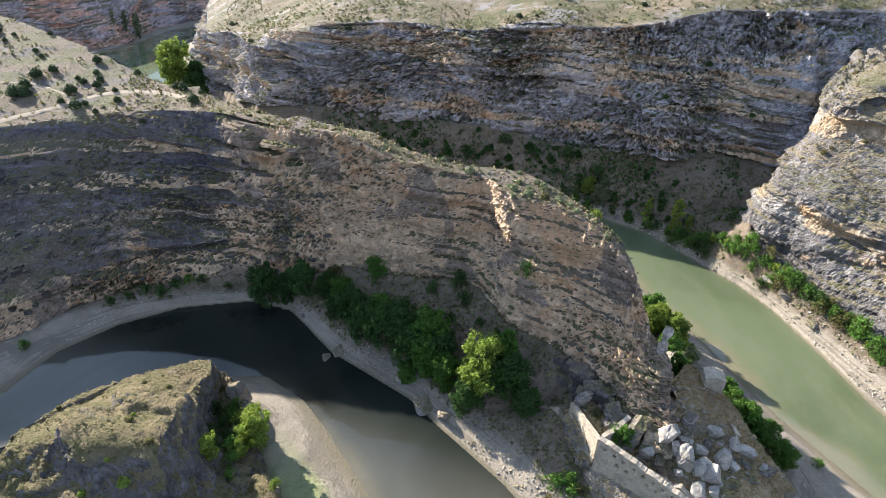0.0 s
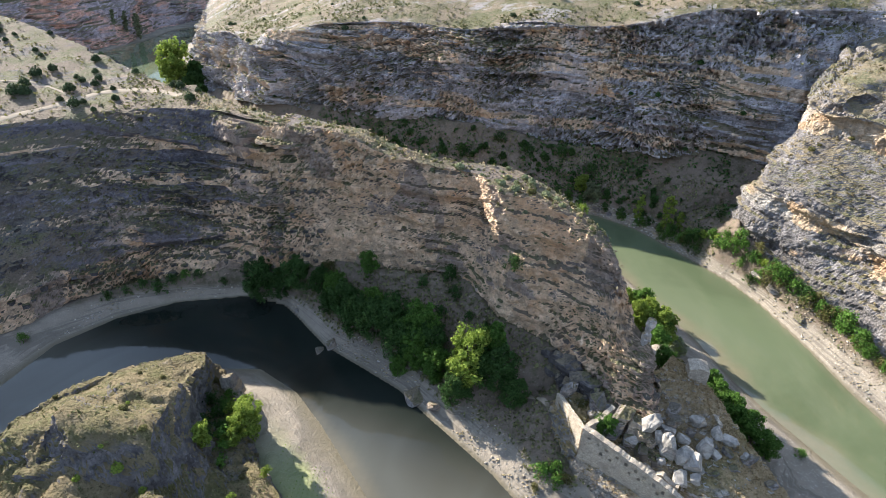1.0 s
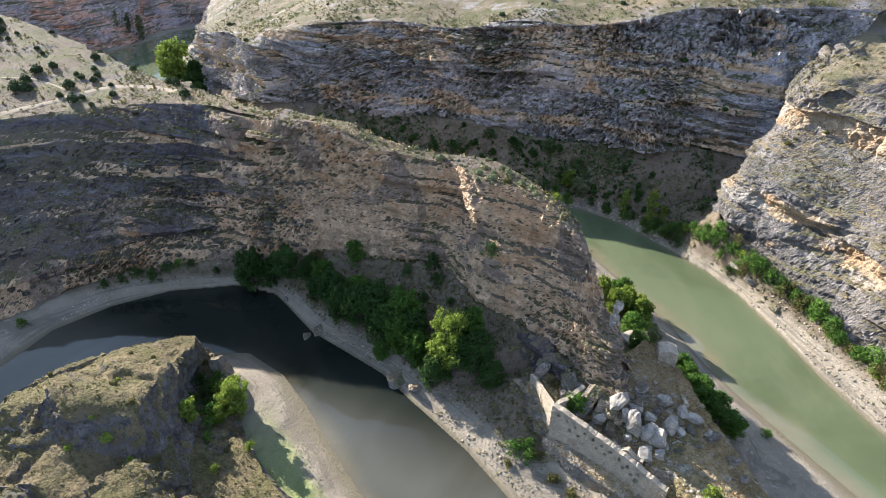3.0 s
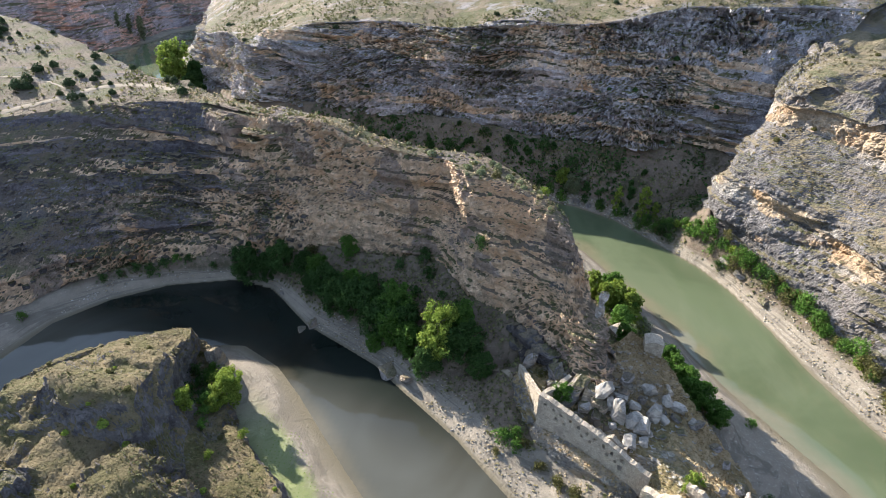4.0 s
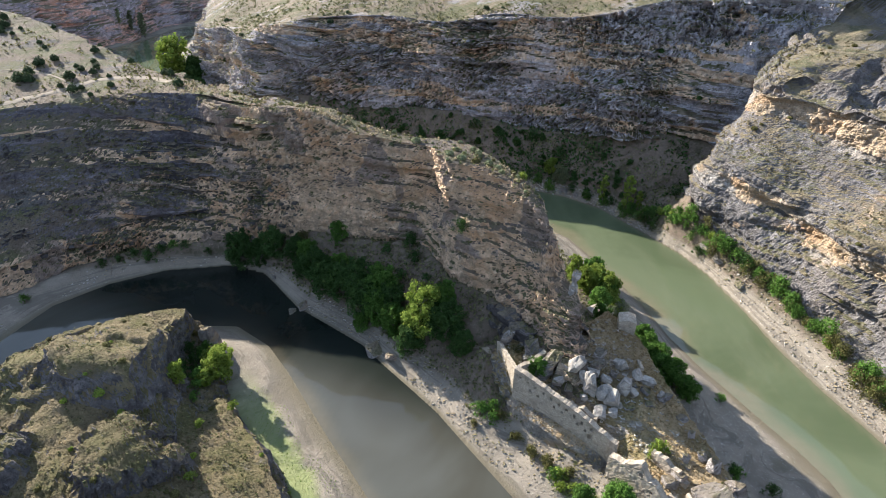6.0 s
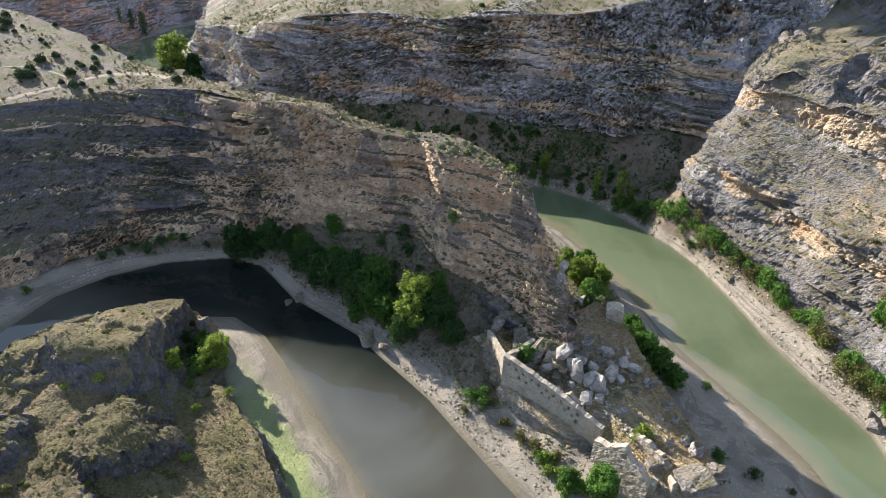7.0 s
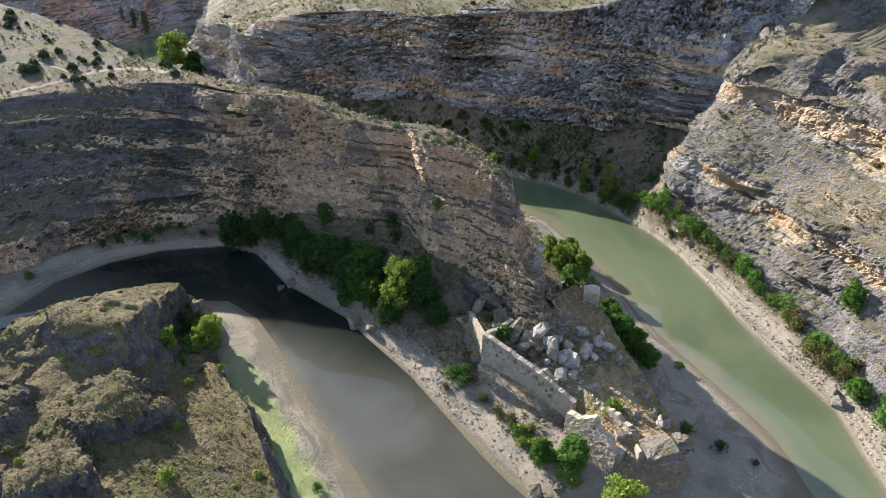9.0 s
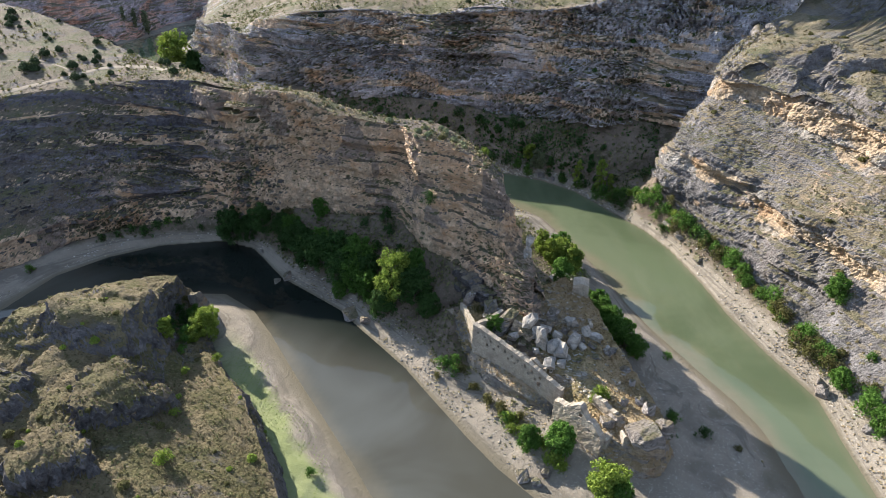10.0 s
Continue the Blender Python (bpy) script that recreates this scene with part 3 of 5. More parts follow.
def inside(pts, poly):
    x, y = pts[:, 0], pts[:, 1]
    hit = np.zeros(len(pts), bool)
    for (x0, y0), (x1, y1) in zip(poly, np.roll(poly, -1, 0)):
        cross = (y0 > y) != (y1 > y)
        hit ^= cross & (x < (x1 - x0) * (y - y0) / (y1 - y0 + 1e-12) + x0)
    return hit


def reach(pts, line, closed=False):
    """Distance to the nearest place of a line, and that place's height."""
    line = np.asarray(line, float)
    ends = np.roll(line, -1, 0) if closed else line[1:]
    best = np.full(len(pts), 1e9)
    high = np.zeros(len(pts))
    for a, b in zip(line, ends):
        ab = b[:2] - a[:2]
        t = np.clip(((pts - a[:2]) @ ab) / (ab @ ab + 1e-9), 0, 1)
        d = np.linalg.norm(pts - a[:2] - t[:, None] * ab, axis=1)
        near = d < best
        best = np.where(near, d, best)
        if len(a) > 2:
            high = np.where(near, a[2] + t * (b[2] - a[2]), high)
    return best, high


LANDS = [land_line(SHORE_RIDGE, SHORE_BEHIND), land_line(SHORE_FAR), land_line(SHORE_HILL)]
FEET = [RIDGE_FOOT, RIDGE_HIND, BACK_FOOT, SPUR_FOOT, HILL_SAND, YARD_FOOT, FAR_FOOT]


def ground_height(pts):
    wet = np.full(len(pts), 1e9)
    dry = np.zeros(len(pts), bool)
    for poly in LANDS:
        d, _ = reach(pts, poly, True)
        wet = np.minimum(wet, d)
        dry |= inside(pts, poly)
    foot, high = np.full(len(pts), 1e9), np.zeros(len(pts))
    for line in FEET:
        d, h = reach(pts, line)
        near = d < foot
        foot, high = np.where(near, d, foot), np.where(near, h, high)
    share = wet / (wet + foot + 0.01)
    z = np.where(dry, 0.02 * np.minimum(wet, 3) + high * share ** 1.1, -0.2 * np.minimum(wet, 14))
    p3 = np.c_[pts, np.zeros(len(pts))]
    rough = fbm(p3 * 0.25, 4, 70) * 0.35 + fbm(p3 * 0.05, 2, 71) * 0.5
    z = z + rough * smooth(0.5, 7, wet) * dry
    out = np.linalg.norm(pts - (0, 90), axis=1)
    return z + smooth(480, 900, out) * 52


def build_ground():
    xs = np.r_[-3500, -2200, -1500, -1000, -700, -520, -420, np.arange(-340, -96, 6.0), np.arange(-96, 110, 0.62), np.arange(112, 340, 8.0), 420, 520, 700, 1000, 1500, 2200, 3500]
    ys = np.r_[-3500, -2200, -1500, -1000, -700, -400, -200, np.arange(-100, 8, 6.0), np.arange(8, 175, 0.62), np.arange(176, 430, 3.0), 480, 560, 700, 1000, 1500, 2200, 3500]
    gx, gy = np.meshgrid(xs, ys)
    pts = np.c_[gx.ravel(), gy.ravel()]
    z = ground_height(pts).reshape(gx.shape)
    ob = skin("ground", np.stack([gx, gy, z], -1), [soil])
    return tagged(ob, "brown stony river banks with pale silt at the water", "ground", kind="structure")


build_ground()


def build_water():
    """The water's sheet; its points carry the backwater with its painted shade, and how shallow the water is."""
    xs = np.r_[-3500, -1200, -500, np.arange(-260, -70, 5.0), np.arange(-70, 84, 0.9), np.arange(86, 130, 6.0), 400, 1200, 3500]
    ys = np.r_[-3500, -1200, -300, np.arange(-80, 10, 5.0), np.arange(10, 132, 0.9), np.arange(134, 400, 5.0), 700, 1500, 3500]
    gx, gy = np.meshgrid(xs, ys)
    pts = np.c_[gx.ravel(), gy.ravel()]
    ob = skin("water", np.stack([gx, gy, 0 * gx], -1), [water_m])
    bank, _ = reach(pts, land_line(SHORE_RIDGE, SHORE_BEHIND), True)
    bar, _ = reach(pts, land_line(SHORE_HILL), True)
    far, _ = reach(pts, land_line(SHORE_FAR), True)
    wobble = fbm(np.c_[pts * 0.12, 0 * bank], 3, 81)
    outer = (pts[:, 0] > 30) | (pts[:, 1] > 95)
    shallow = np.where(outer, np.maximum(smooth(4.2, 0.3, bank + 1.4 * wobble) * 0.85, smooth(1.4, 0.1, far) * 0.5),
                       np.maximum(0.45 * smooth(2.6, 0.2, bar + 0.6 * wobble) * smooth(74, 50, pts[:, 1]), 0 * bank))
    # values over 0.4 paint the ridge's shade across the backwater
    lake_and_shade = np.where(outer, 0.0, 1.0 - 0.6 * smooth(64, 40, pts[:, 1] + 0.35 * pts[:, 0]))
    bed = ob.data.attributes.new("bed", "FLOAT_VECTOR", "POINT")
    bed.data.foreach_set("vector", np.c_[lake_and_shade, shallow, 0 * bank].ravel().astype(np.float32))
    return tagged(ob, "calm milky green river water, ridge shade painted on its backwater", "water", kind="structure")


build_water()


def cliff(name, rails, step, rows, material, label, seed, other=None, scar=(), **relief):
    sunk = [[(x, y, z - 1.5) for x, y, z in rails[0]], *rails[1:]]
    v, band = loft(sunk, step, rows)
    ragged = band[:, None] + 0.22 * fbm(v * 0.12, 4, seed + 7) if other else None
    du, dv = np.gradient(v, axis=1), np.gradient(v, axis=0)
    under = np.cross(du, dv)[..., 2].sum() < 0
    v, steep = weather(v, seed=seed, **relief)
    index = None
    if other:
        index = sum(((ragged > lo) & (ragged < hi)).astype(int) for lo, hi in scar)[:-1, :-1]
    ob = skin(name, v, [material, other] if other else [material], index, flip=bool(under), soft=False)
    return tagged(ob, label, "cliff", kind="structure")


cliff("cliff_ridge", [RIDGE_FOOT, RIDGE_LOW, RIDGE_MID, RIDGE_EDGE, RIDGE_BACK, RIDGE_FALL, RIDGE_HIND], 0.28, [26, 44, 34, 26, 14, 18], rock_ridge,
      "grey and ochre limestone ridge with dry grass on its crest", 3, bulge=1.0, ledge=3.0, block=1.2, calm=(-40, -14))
cliff("cliff_canyon", [BACK_FOOT, BACK_LOW, BACK_MID, BACK_EDGE, BACK_RISE, BACK_FAR], 0.34, [26, 34, 36, 52, 26], rock_back,
      "dark grey banded limestone cliff under a dry plateau", 11, bulge=1.8, ledge=1.7, block=1.9, wild=(34, 60), steps=(3.6, 0.9, 58, 78, 38))
cliff("cliff_spur", [SPUR_FOOT, SPUR_LOW, SPUR_BLUFF, SPUR_LEDGE, SPUR_WALL, SPUR_LIP, SPUR_EDGE, SPUR_TOP, SPUR_FAR], 0.32, [28, 18, 36, 22, 8, 24, 52, 20], rock_spur_m,
      "sunlit pale limestone spur with ochre overhangs and shrubs", 23, other=rock_scar_m, scar=((0.85, 1.55), (2.9, 4.0)), bulge=2.2, ledge=0.9, block=0.32, fine=0.2, crag=1.8, steps=(3.4, 0.9, 40, 50, 34))
cliff("rocky_hill", [HILL_SAND, HILL_LIP, HILL_FOOT, HILL_EDGE, HILL_CREST, HILL_WEST, HILL_SHORE], 0.3, [8, 36, 20, 34, 26, 26], rock_hill_m,
      "low rocky hill with dry grass and dark crags", 37, bulge=0.9, ledge=0.5, block=0.6, fine=0.2, crag=0.9, knobs=((-34, 43, 8.5, 2.2), (-26.5, 29.6, 6.0, 3.0), (-27.5, 19.4, 4.6, 2.8), (-36.5, 12.5, 6, 3.4), (-40, 26, 5, 2.0), (-22, 9.5, 5, 2.6), (-36, 51, 6, 1.0)))
cliff("rock_terrace", [YARD_FOOT, YARD_EDGE, YARD_MIDDLE, YARD_SPINE], 0.3, [20, 30, 24], rock_yard, "rock terrace with dry grass under the ruins", 41, bulge=0.5, ledge=0.4, block=0.45)
cliff("cliff_beyond", [FAR_FOOT, FAR_EDGE, FAR_TOP], 1.6, [40, 30], rock_far, "reddish far canyon wall", 51, bulge=3, ledge=1.5, block=1.0)

OUTCROP_FOOT = [(18.8, 50.4, 1.6), (19.3, 47.8, 1.4), (22.9, 44.2, 1.4), (27.2, 40.9, 1.2), (31.3, 39.4, 1.0), (32.6, 39.6, 1.2)]
OUTCROP_BELLY = [(19.0, 50.2, 3.2), (19.4, 48.2, 3.6), (23.2, 44.9, 3.4), (27.6, 41.8, 2.9), (31.4, 40.0, 2.2), (32.6, 39.9, 1.8)]
OUTCROP_TOP = [(19.6, 50.2, 5.0), (20.0, 49.1, 5.2), (24.3, 46.1, 4.8), (28.6, 43.1, 4.0), (31.9, 40.9, 3.0), (32.7, 40.3, 2.4)]
cliff("rock_outcrop", [OUTCROP_FOOT, OUTCROP_BELLY, OUTCROP_TOP], 0.2, [14, 14], rock_base, "pale rounded rock outcrop that carries the ruined wall", 61, bulge=0.7, ledge=0.3, block=0.5, fine=0.15)

# ---- setting things down ----
from mathutils.bvhtree import BVHTree

bpy.context.view_layer.update()
LAND = [BVHTree.FromObject(bpy.data.objects[n], bpy.context.evaluated_depsgraph_get()) for n in
        ("ground", "cliff_ridge", "cliff_canyon", "cliff_spur", "rocky_hill", "rock_terrace", "rock_outcrop", "cliff_beyond")]


def drop(x, y, top=120.0):
    """The height of the land at (x, y)."""
    best = -3.0
    for tree in LAND:
        hit = tree.ray_cast(Vector((x, y, top)), Vector((0, 0, -1)))
        if hit[0] is not None:
            best = max(best, hit[0].z)
    return best


def part(name, me, material, parent=None, label=""):
    """One mesh object under a thing or a part; me: a mesh or a bmesh."""
    if isinstance(me, bmesh.types.BMesh):
        bm, me = me, bpy.data.meshes.new(name)
        bm.to_mesh(me)
        bm.free()
    if material is not None and not me.materials:
        me.materials.append(material)
    ob = new(name, me)
    ob.parent = parent
    return tagged(ob, label)


def quads_mesh(name, corners, material):
    """A mesh of loose four-cornered faces; corners: n x 4 x 3."""
    n = len(corners)
    me = bpy.data.meshes.new(name)
    me.vertices.add(4 * n)
    me.vertices.foreach_set("co", corners.reshape(-1).astype(np.float32))
    me.loops.add(4 * n)
    me.loops.foreach_set("vertex_index", np.arange(4 * n, dtype=np.int32))
    me.polygons.add(n)
    me.polygons.foreach_set("loop_start", np.arange(0, 4 * n, 4, dtype=np.int32))
    me.materials.append(material)
    me.update(calc_edges=True)
    return me


# ---- plants ----
def leaf_material(name, dark, light, glow=0.35):
    s = Shade(name)
    island = s.at.outputs["Random Per Island"]
    info = s.n.new("ShaderNodeObjectInfo").outputs["Random"]
    colour = s.mix(s.ramp(island, 0.0, 1.0), dark, light)
    colour = s.mix(s.ramp(info, 0.0, 1.0, 0.0, 0.4), colour, tuple(c * 0.6 for c in dark))
    m = s.done(colour, 0.75)
    s.b.inputs["Specular IOR Level"].default_value = 0.1
    thin = s.n.new("ShaderNodeBsdfTranslucent")
    s.put(thin.inputs["Color"], colour)
    both = s.n.new("ShaderNodeMixShader")
    both.inputs[0].default_value = glow
    s.l.new(s.b.outputs[0], both.inputs[1])
    s.l.new(thin.outputs[0], both.inputs[2])
    s.l.new(both.outputs[0], s.n["Material Output"].inputs["Surface"])
    return m


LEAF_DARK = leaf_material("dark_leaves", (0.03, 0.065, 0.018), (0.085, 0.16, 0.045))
LEAF_MID = leaf_material("green_leaves", (0.055, 0.12, 0.022), (0.15, 0.28, 0.055))
LEAF_BRIGHT = leaf_material("yellow_green_leaves", (0.13, 0.20, 0.03), (0.32, 0.40, 0.08))
LEAF_PALE = leaf_material("grey_green_leaves", (0.14, 0.17, 0.09), (0.30, 0.33, 0.19))
LEAF_OLIVE = leaf_material("olive_leaves", (0.085, 0.085, 0.03), (0.19, 0.18, 0.07))
LEAF_JUNIPER = leaf_material("juniper_needles", (0.03, 0.05, 0.022), (0.075, 0.11, 0.048), 0.2)
SCRUB_DRY = leaf_material("dry_scrub", (0.24, 0.19, 0.11), (0.48, 0.40, 0.25), 0.3)
SCRUB_GRASS = leaf_material("brown_grass", (0.30, 0.22, 0.115), (0.52, 0.405, 0.24), 0.3)
SCRUB_HILL = leaf_material("hill_grass", (0.12, 0.10, 0.055), (0.29, 0.245, 0.14), 0.3)
SCRUB_GREEN = leaf_material("green_scrub", (0.09, 0.10, 0.045), (0.24, 0.235, 0.11), 0.3)
GRASS_BRIGHT = leaf_material("wet_grass", (0.13, 0.20, 0.04), (0.27, 0.36, 0.10), 0.2)


def bark_material():
    s = Shade("bark")
    colour = s.mix(s.noise(6, 5, 0.7), (0.09, 0.075, 0.06), (0.24, 0.21, 0.17))
    s.bump(s.noise(9, 4), 0.6, 0.05)
    return s.done(colour, 0.9)


BARK = bark_material()


def tube(bm, line, radii, sides=7):
    rings = []
    for i, (p, r) in enumerate(zip(line, radii)):
        p, r = Vector(p), float(r)
        way = (Vector(line[min(i + 1, len(line) - 1)]) - Vector(line[max(i - 1, 0)])).normalized()
        side = way.orthogonal().normalized()
        over = way.cross(side)
        rings.append([bm.verts.new(p + r * (math.cos(a) * side + math.sin(a) * over)) for a in (2 * math.pi * k / sides for k in range(sides))])
    for a, b in zip(rings, rings[1:]):
        for k in range(sides):
            bm.faces.new((a[k], a[(k + 1) % sides], b[(k + 1) % sides], b[k]))
    bm.faces.new(rings[-1])


def leaf_quads(rng, centres, radii, per, size, lift=0.35):
    """Leaves in clumps round the centres, each a small bent face at its own angle."""
    n = len(centres) * per
    c = np.repeat(centres, per, 0)
    r = np.repeat(radii, per)
    way = rng.normal(size=(n, 3))
    way /= np.linalg.norm(way, axis=1, keepdims=True)
    p = c + way * (r * rng.random(n) ** 0.4)[:, None]
    nrm = way + 0.8 * rng.normal(size=(n, 3)) + (0, 0, lift)
    nrm /= np.linalg.norm(nrm, axis=1, keepdims=True)
    u = np.cross(nrm, rng.normal(size=(n, 3)))
    u /= np.linalg.norm(u, axis=1, keepdims=True) + 1e-9
    w = np.cross(nrm, u)
    s = (size * (0.6 + 0.8 * rng.random(n)))[:, None]
    return np.stack([p - u * s, p - w * s * 0.55 + nrm * s * 0.15, p + u * s, p + w * s * 0.55 + nrm * s * 0.15], 1)


def make_tree(kind, leaf, height, width, low, lobes, seed, label, size=0.19, per=56):
    """A tree of about the given height: a tapered trunk with limbs, and a crown of leaf clumps on uneven lobes."""
    rng = np.random.default_rng(seed)
    root = new(kind)
    bm = bmesh.new()
    lean = rng.normal(size=2) * 0.05 * height
    trunk = [(lean[0] * t * t, lean[1] * t * t, -0.3 + t * height * 0.86) for t in np.linspace(0, 1, 7)]
    tube(bm, trunk, [0.028 * height * (1 - 0.85 * t) for t in np.linspace(0, 1, 7)])
    centres, radii = [], []
    for k in range(lobes):
        t = low + (1 - low) * ((k + 0.5) / lobes) ** 0.9
        a = k * 2.4 + rng.random()
        belly = math.sin(math.pi * min(1.0, 0.16 + 0.84 * (t - low) / (1 - low) * 0.93)) ** 0.7
        out = width * 0.5 * belly * (0.35 + 0.35 * rng.random())
        mid = np.array([lean[0] * t * t + out * math.cos(a), lean[1] * t * t + out * math.sin(a), t * height * 0.93])
        lobe = width * (0.20 + 0.12 * rng.random()) * (0.55 + 0.5 * belly)
        start = trunk[max(1, min(5, int(t * 6) - 1))]
        tube(bm, [start, tuple((np.array(start) + mid) / 2 + (0, 0, 0.03 * height)), tuple(mid)], [0.011 * height, 0.008 * height, 0.003 * height], 5)
        m = 11
        way = rng.normal(size=(m, 3))
        way /= np.linalg.norm(way, axis=1, keepdims=True)
        centres.append(mid + way * lobe * (0.55 + 0.45 * rng.random((m, 1))) * (1, 1, 0.85))
        radii.append(np.full(m, lobe * 0.42) * (0.7 + 0.6 * rng.random(m)))
    part("trunk", bm, BARK, root)
    corners = leaf_quads(rng, np.concatenate(centres), np.concatenate(radii), per, size)
    part("crown", quads_mesh(kind + "_leaves", corners, leaf), None, root)
    return tagged(root, label, "tree" if kind != "bush" else "bush")


def make_bush(kind, leaf, height, width, seed, label, clumps=36, per=16, size=0.17):
    """A bush: several stems and a low uneven crown down to the ground."""
    rng = np.random.default_rng(seed)
    root = new(kind)
    bm = bmesh.new()
    for k in range(4):
        a = k * 1.7 + rng.random()
        tip = (width * 0.3 * math.cos(a), width * 0.3 * math.sin(a), height * 0.75)
        tube(bm, [(0.05 * math.cos(a), 0.05 * math.sin(a), -0.25), (tip[0] * 0.4, tip[1] * 0.4, height * 0.4), tip], [0.035 * height, 0.025 * height, 0.006], 5)
    part("stem", bm, BARK, root)
    a, t = rng.random(clumps) * 2 * math.pi, rng.random(clumps)
    r = width * 0.5 * np.sqrt(rng.random(clumps)) * (0.75 + 0.35 * np.sin(2.3 * a + seed)) * np.sqrt(1 - (0.92 * t) ** 2)
    c = np.stack([r * np.cos(a), r * np.sin(a), 0.10 * height + t * height * 0.78], 1)
    corners = leaf_quads(rng, c, width * (0.11 + 0.09 * rng.random(clumps)), per, size)
    part("crown", quads_mesh(kind + "_leaves", corners, leaf), None, root)
    return tagged(root, label, "bush")


def put_plants(model, spots, group, spin=0):
    """Copies of a plant model at (x, y, size factor), on the land; the first takes the model itself."""
    rng = random.Random(spin + len(spots))
    for k, (x, y, f) in enumerate(spots):
        m = pose(x, y, drop(x, y) - 0.05, 0, 0, rng.uniform(0, 360)) @ Matrix.Diagonal((f * rng.uniform(0.9, 1.1), f * rng.uniform(0.9, 1.1), f, 1))
        if k == 0:
            first = m
            tagged(model, group=group)
        else:
            copy_thing(model, m)
    model.matrix_basis = first


BANKS = "trees along the river bank"
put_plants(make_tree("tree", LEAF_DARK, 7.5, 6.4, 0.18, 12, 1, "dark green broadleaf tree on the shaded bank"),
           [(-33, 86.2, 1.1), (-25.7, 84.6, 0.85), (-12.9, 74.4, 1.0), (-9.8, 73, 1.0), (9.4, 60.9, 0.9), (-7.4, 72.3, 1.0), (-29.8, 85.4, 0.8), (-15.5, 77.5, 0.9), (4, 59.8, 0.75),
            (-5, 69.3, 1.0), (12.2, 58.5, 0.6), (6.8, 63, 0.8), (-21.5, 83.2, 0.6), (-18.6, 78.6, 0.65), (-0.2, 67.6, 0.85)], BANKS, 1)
put_plants(make_tree("tree", LEAF_MID, 7.8, 6.2, 0.16, 12, 2, "fresh green broadleaf tree on the shaded bank"),
           [(-18, 80, 0.8), (-2.6, 70.6, 0.95), (-2.5, 66.9, 0.9), (-11.3, 76.6, 0.7), (9.3, 65, 0.75), (-5.6, 66.6, 0.5), (0.6, 64, 0.8), (-12.5, 83, 0.55)], BANKS, 2)
put_plants(make_tree("tree", LEAF_BRIGHT, 9.6, 6.2, 0.2, 13, 3, "sunlit yellow-green tree rising over its neighbours"), [(4.8, 61.8, 1.12)], BANKS, 3)
put_plants(make_tree("poplar", LEAF_BRIGHT, 9.5, 3.0, 0.06, 13, 4, "slim green poplar on the far bank", per=22), [(45.6, 124.6, 0.72), (50.8, 119.6, 0.95), (53.0, 117.4, 0.55)], "poplars on the far bank", 4)
put_plants(make_tree("willow", LEAF_PALE, 6.0, 5.6, 0.12, 10, 5, "pale grey-green willow on the far bank"), [(35.6, 131.6, 0.85), (40.2, 74.8, 0.6)], BANKS, 5)
put_plants(make_tree("tree", LEAF_BRIGHT, 7.0, 5.4, 0.10, 11, 6, "sunlit light green tree below the ridge end"),
           [(37.4, 82.0, 0.85), (39.2, 78.6, 0.85), (34.6, 80.0, 0.8), (40.2, 75.4, 0.55), (33.6, 84.6, 0.8), (-24.6, 51.6, 0.85), (-25.8, 54.2, 0.75), (-25.2, 48.8, 0.45), (33.2, 134.2, 0.7), (37.4, 26.6, 0.95), (-27.6, 45.6, 0.55)], "sunlit trees", 6)
put_plants(make_tree("tree", LEAF_MID, 6.4, 5.6, 0.08, 11, 7, "dense green tree beside the ruins"),
           [(32.6, 33.4, 0.75), (43.4, 59.4, 0.8), (45.0, 57.0, 0.75), (42.2, 61.8, 0.75), (46.8, 54.6, 0.6), (41.6, 64.4, 0.7), (35.0, 66.0, 0.6), (36.2, 73.6, 0.7), (39.2, 79.4, 0.8), (37.4, 87, 0.8), (28.4, 34.5, 0.6)], "trees beside the ruins", 7)
put_plants(make_tree("tree", LEAF_MID, 6.4, 6.6, 0.08, 12, 8, "round green tree on the stony bank"),
           [(39.6, 25.6, 0.7), (33.0, 34.6, 0.62), (81.4, 64, 0.72), (77.2, 49.2, 0.62), (78.6, 41.2, 0.6), (23.6, 51.2, 0.5), (78.8, 45.2, 0.4)], BANKS, 8)
put_plants(make_tree("tree", LEAF_BRIGHT, 19, 14, 0.06, 16, 9, "tall light green tree at the far bend", size=0.5, per=40), [(-106, 214, 1.05)], "", 9)
put_plants(make_tree("tree", LEAF_DARK, 11, 10, 0.06, 12, 10, "dark green trees under the far cliff", size=0.45), [(-96, 207, 0.9), (-93, 202, 0.7), (-98, 213, 0.7)], "far trees", 10)
put_plants(make_tree("poplar", LEAF_PALE, 13, 3.6, 0.06, 12, 11, "pale slim poplar at the far bend", size=0.4), [(-166, 303, 1.0), (-169, 297, 0.8), (-172, 292, 0.6)], "far poplars", 11)

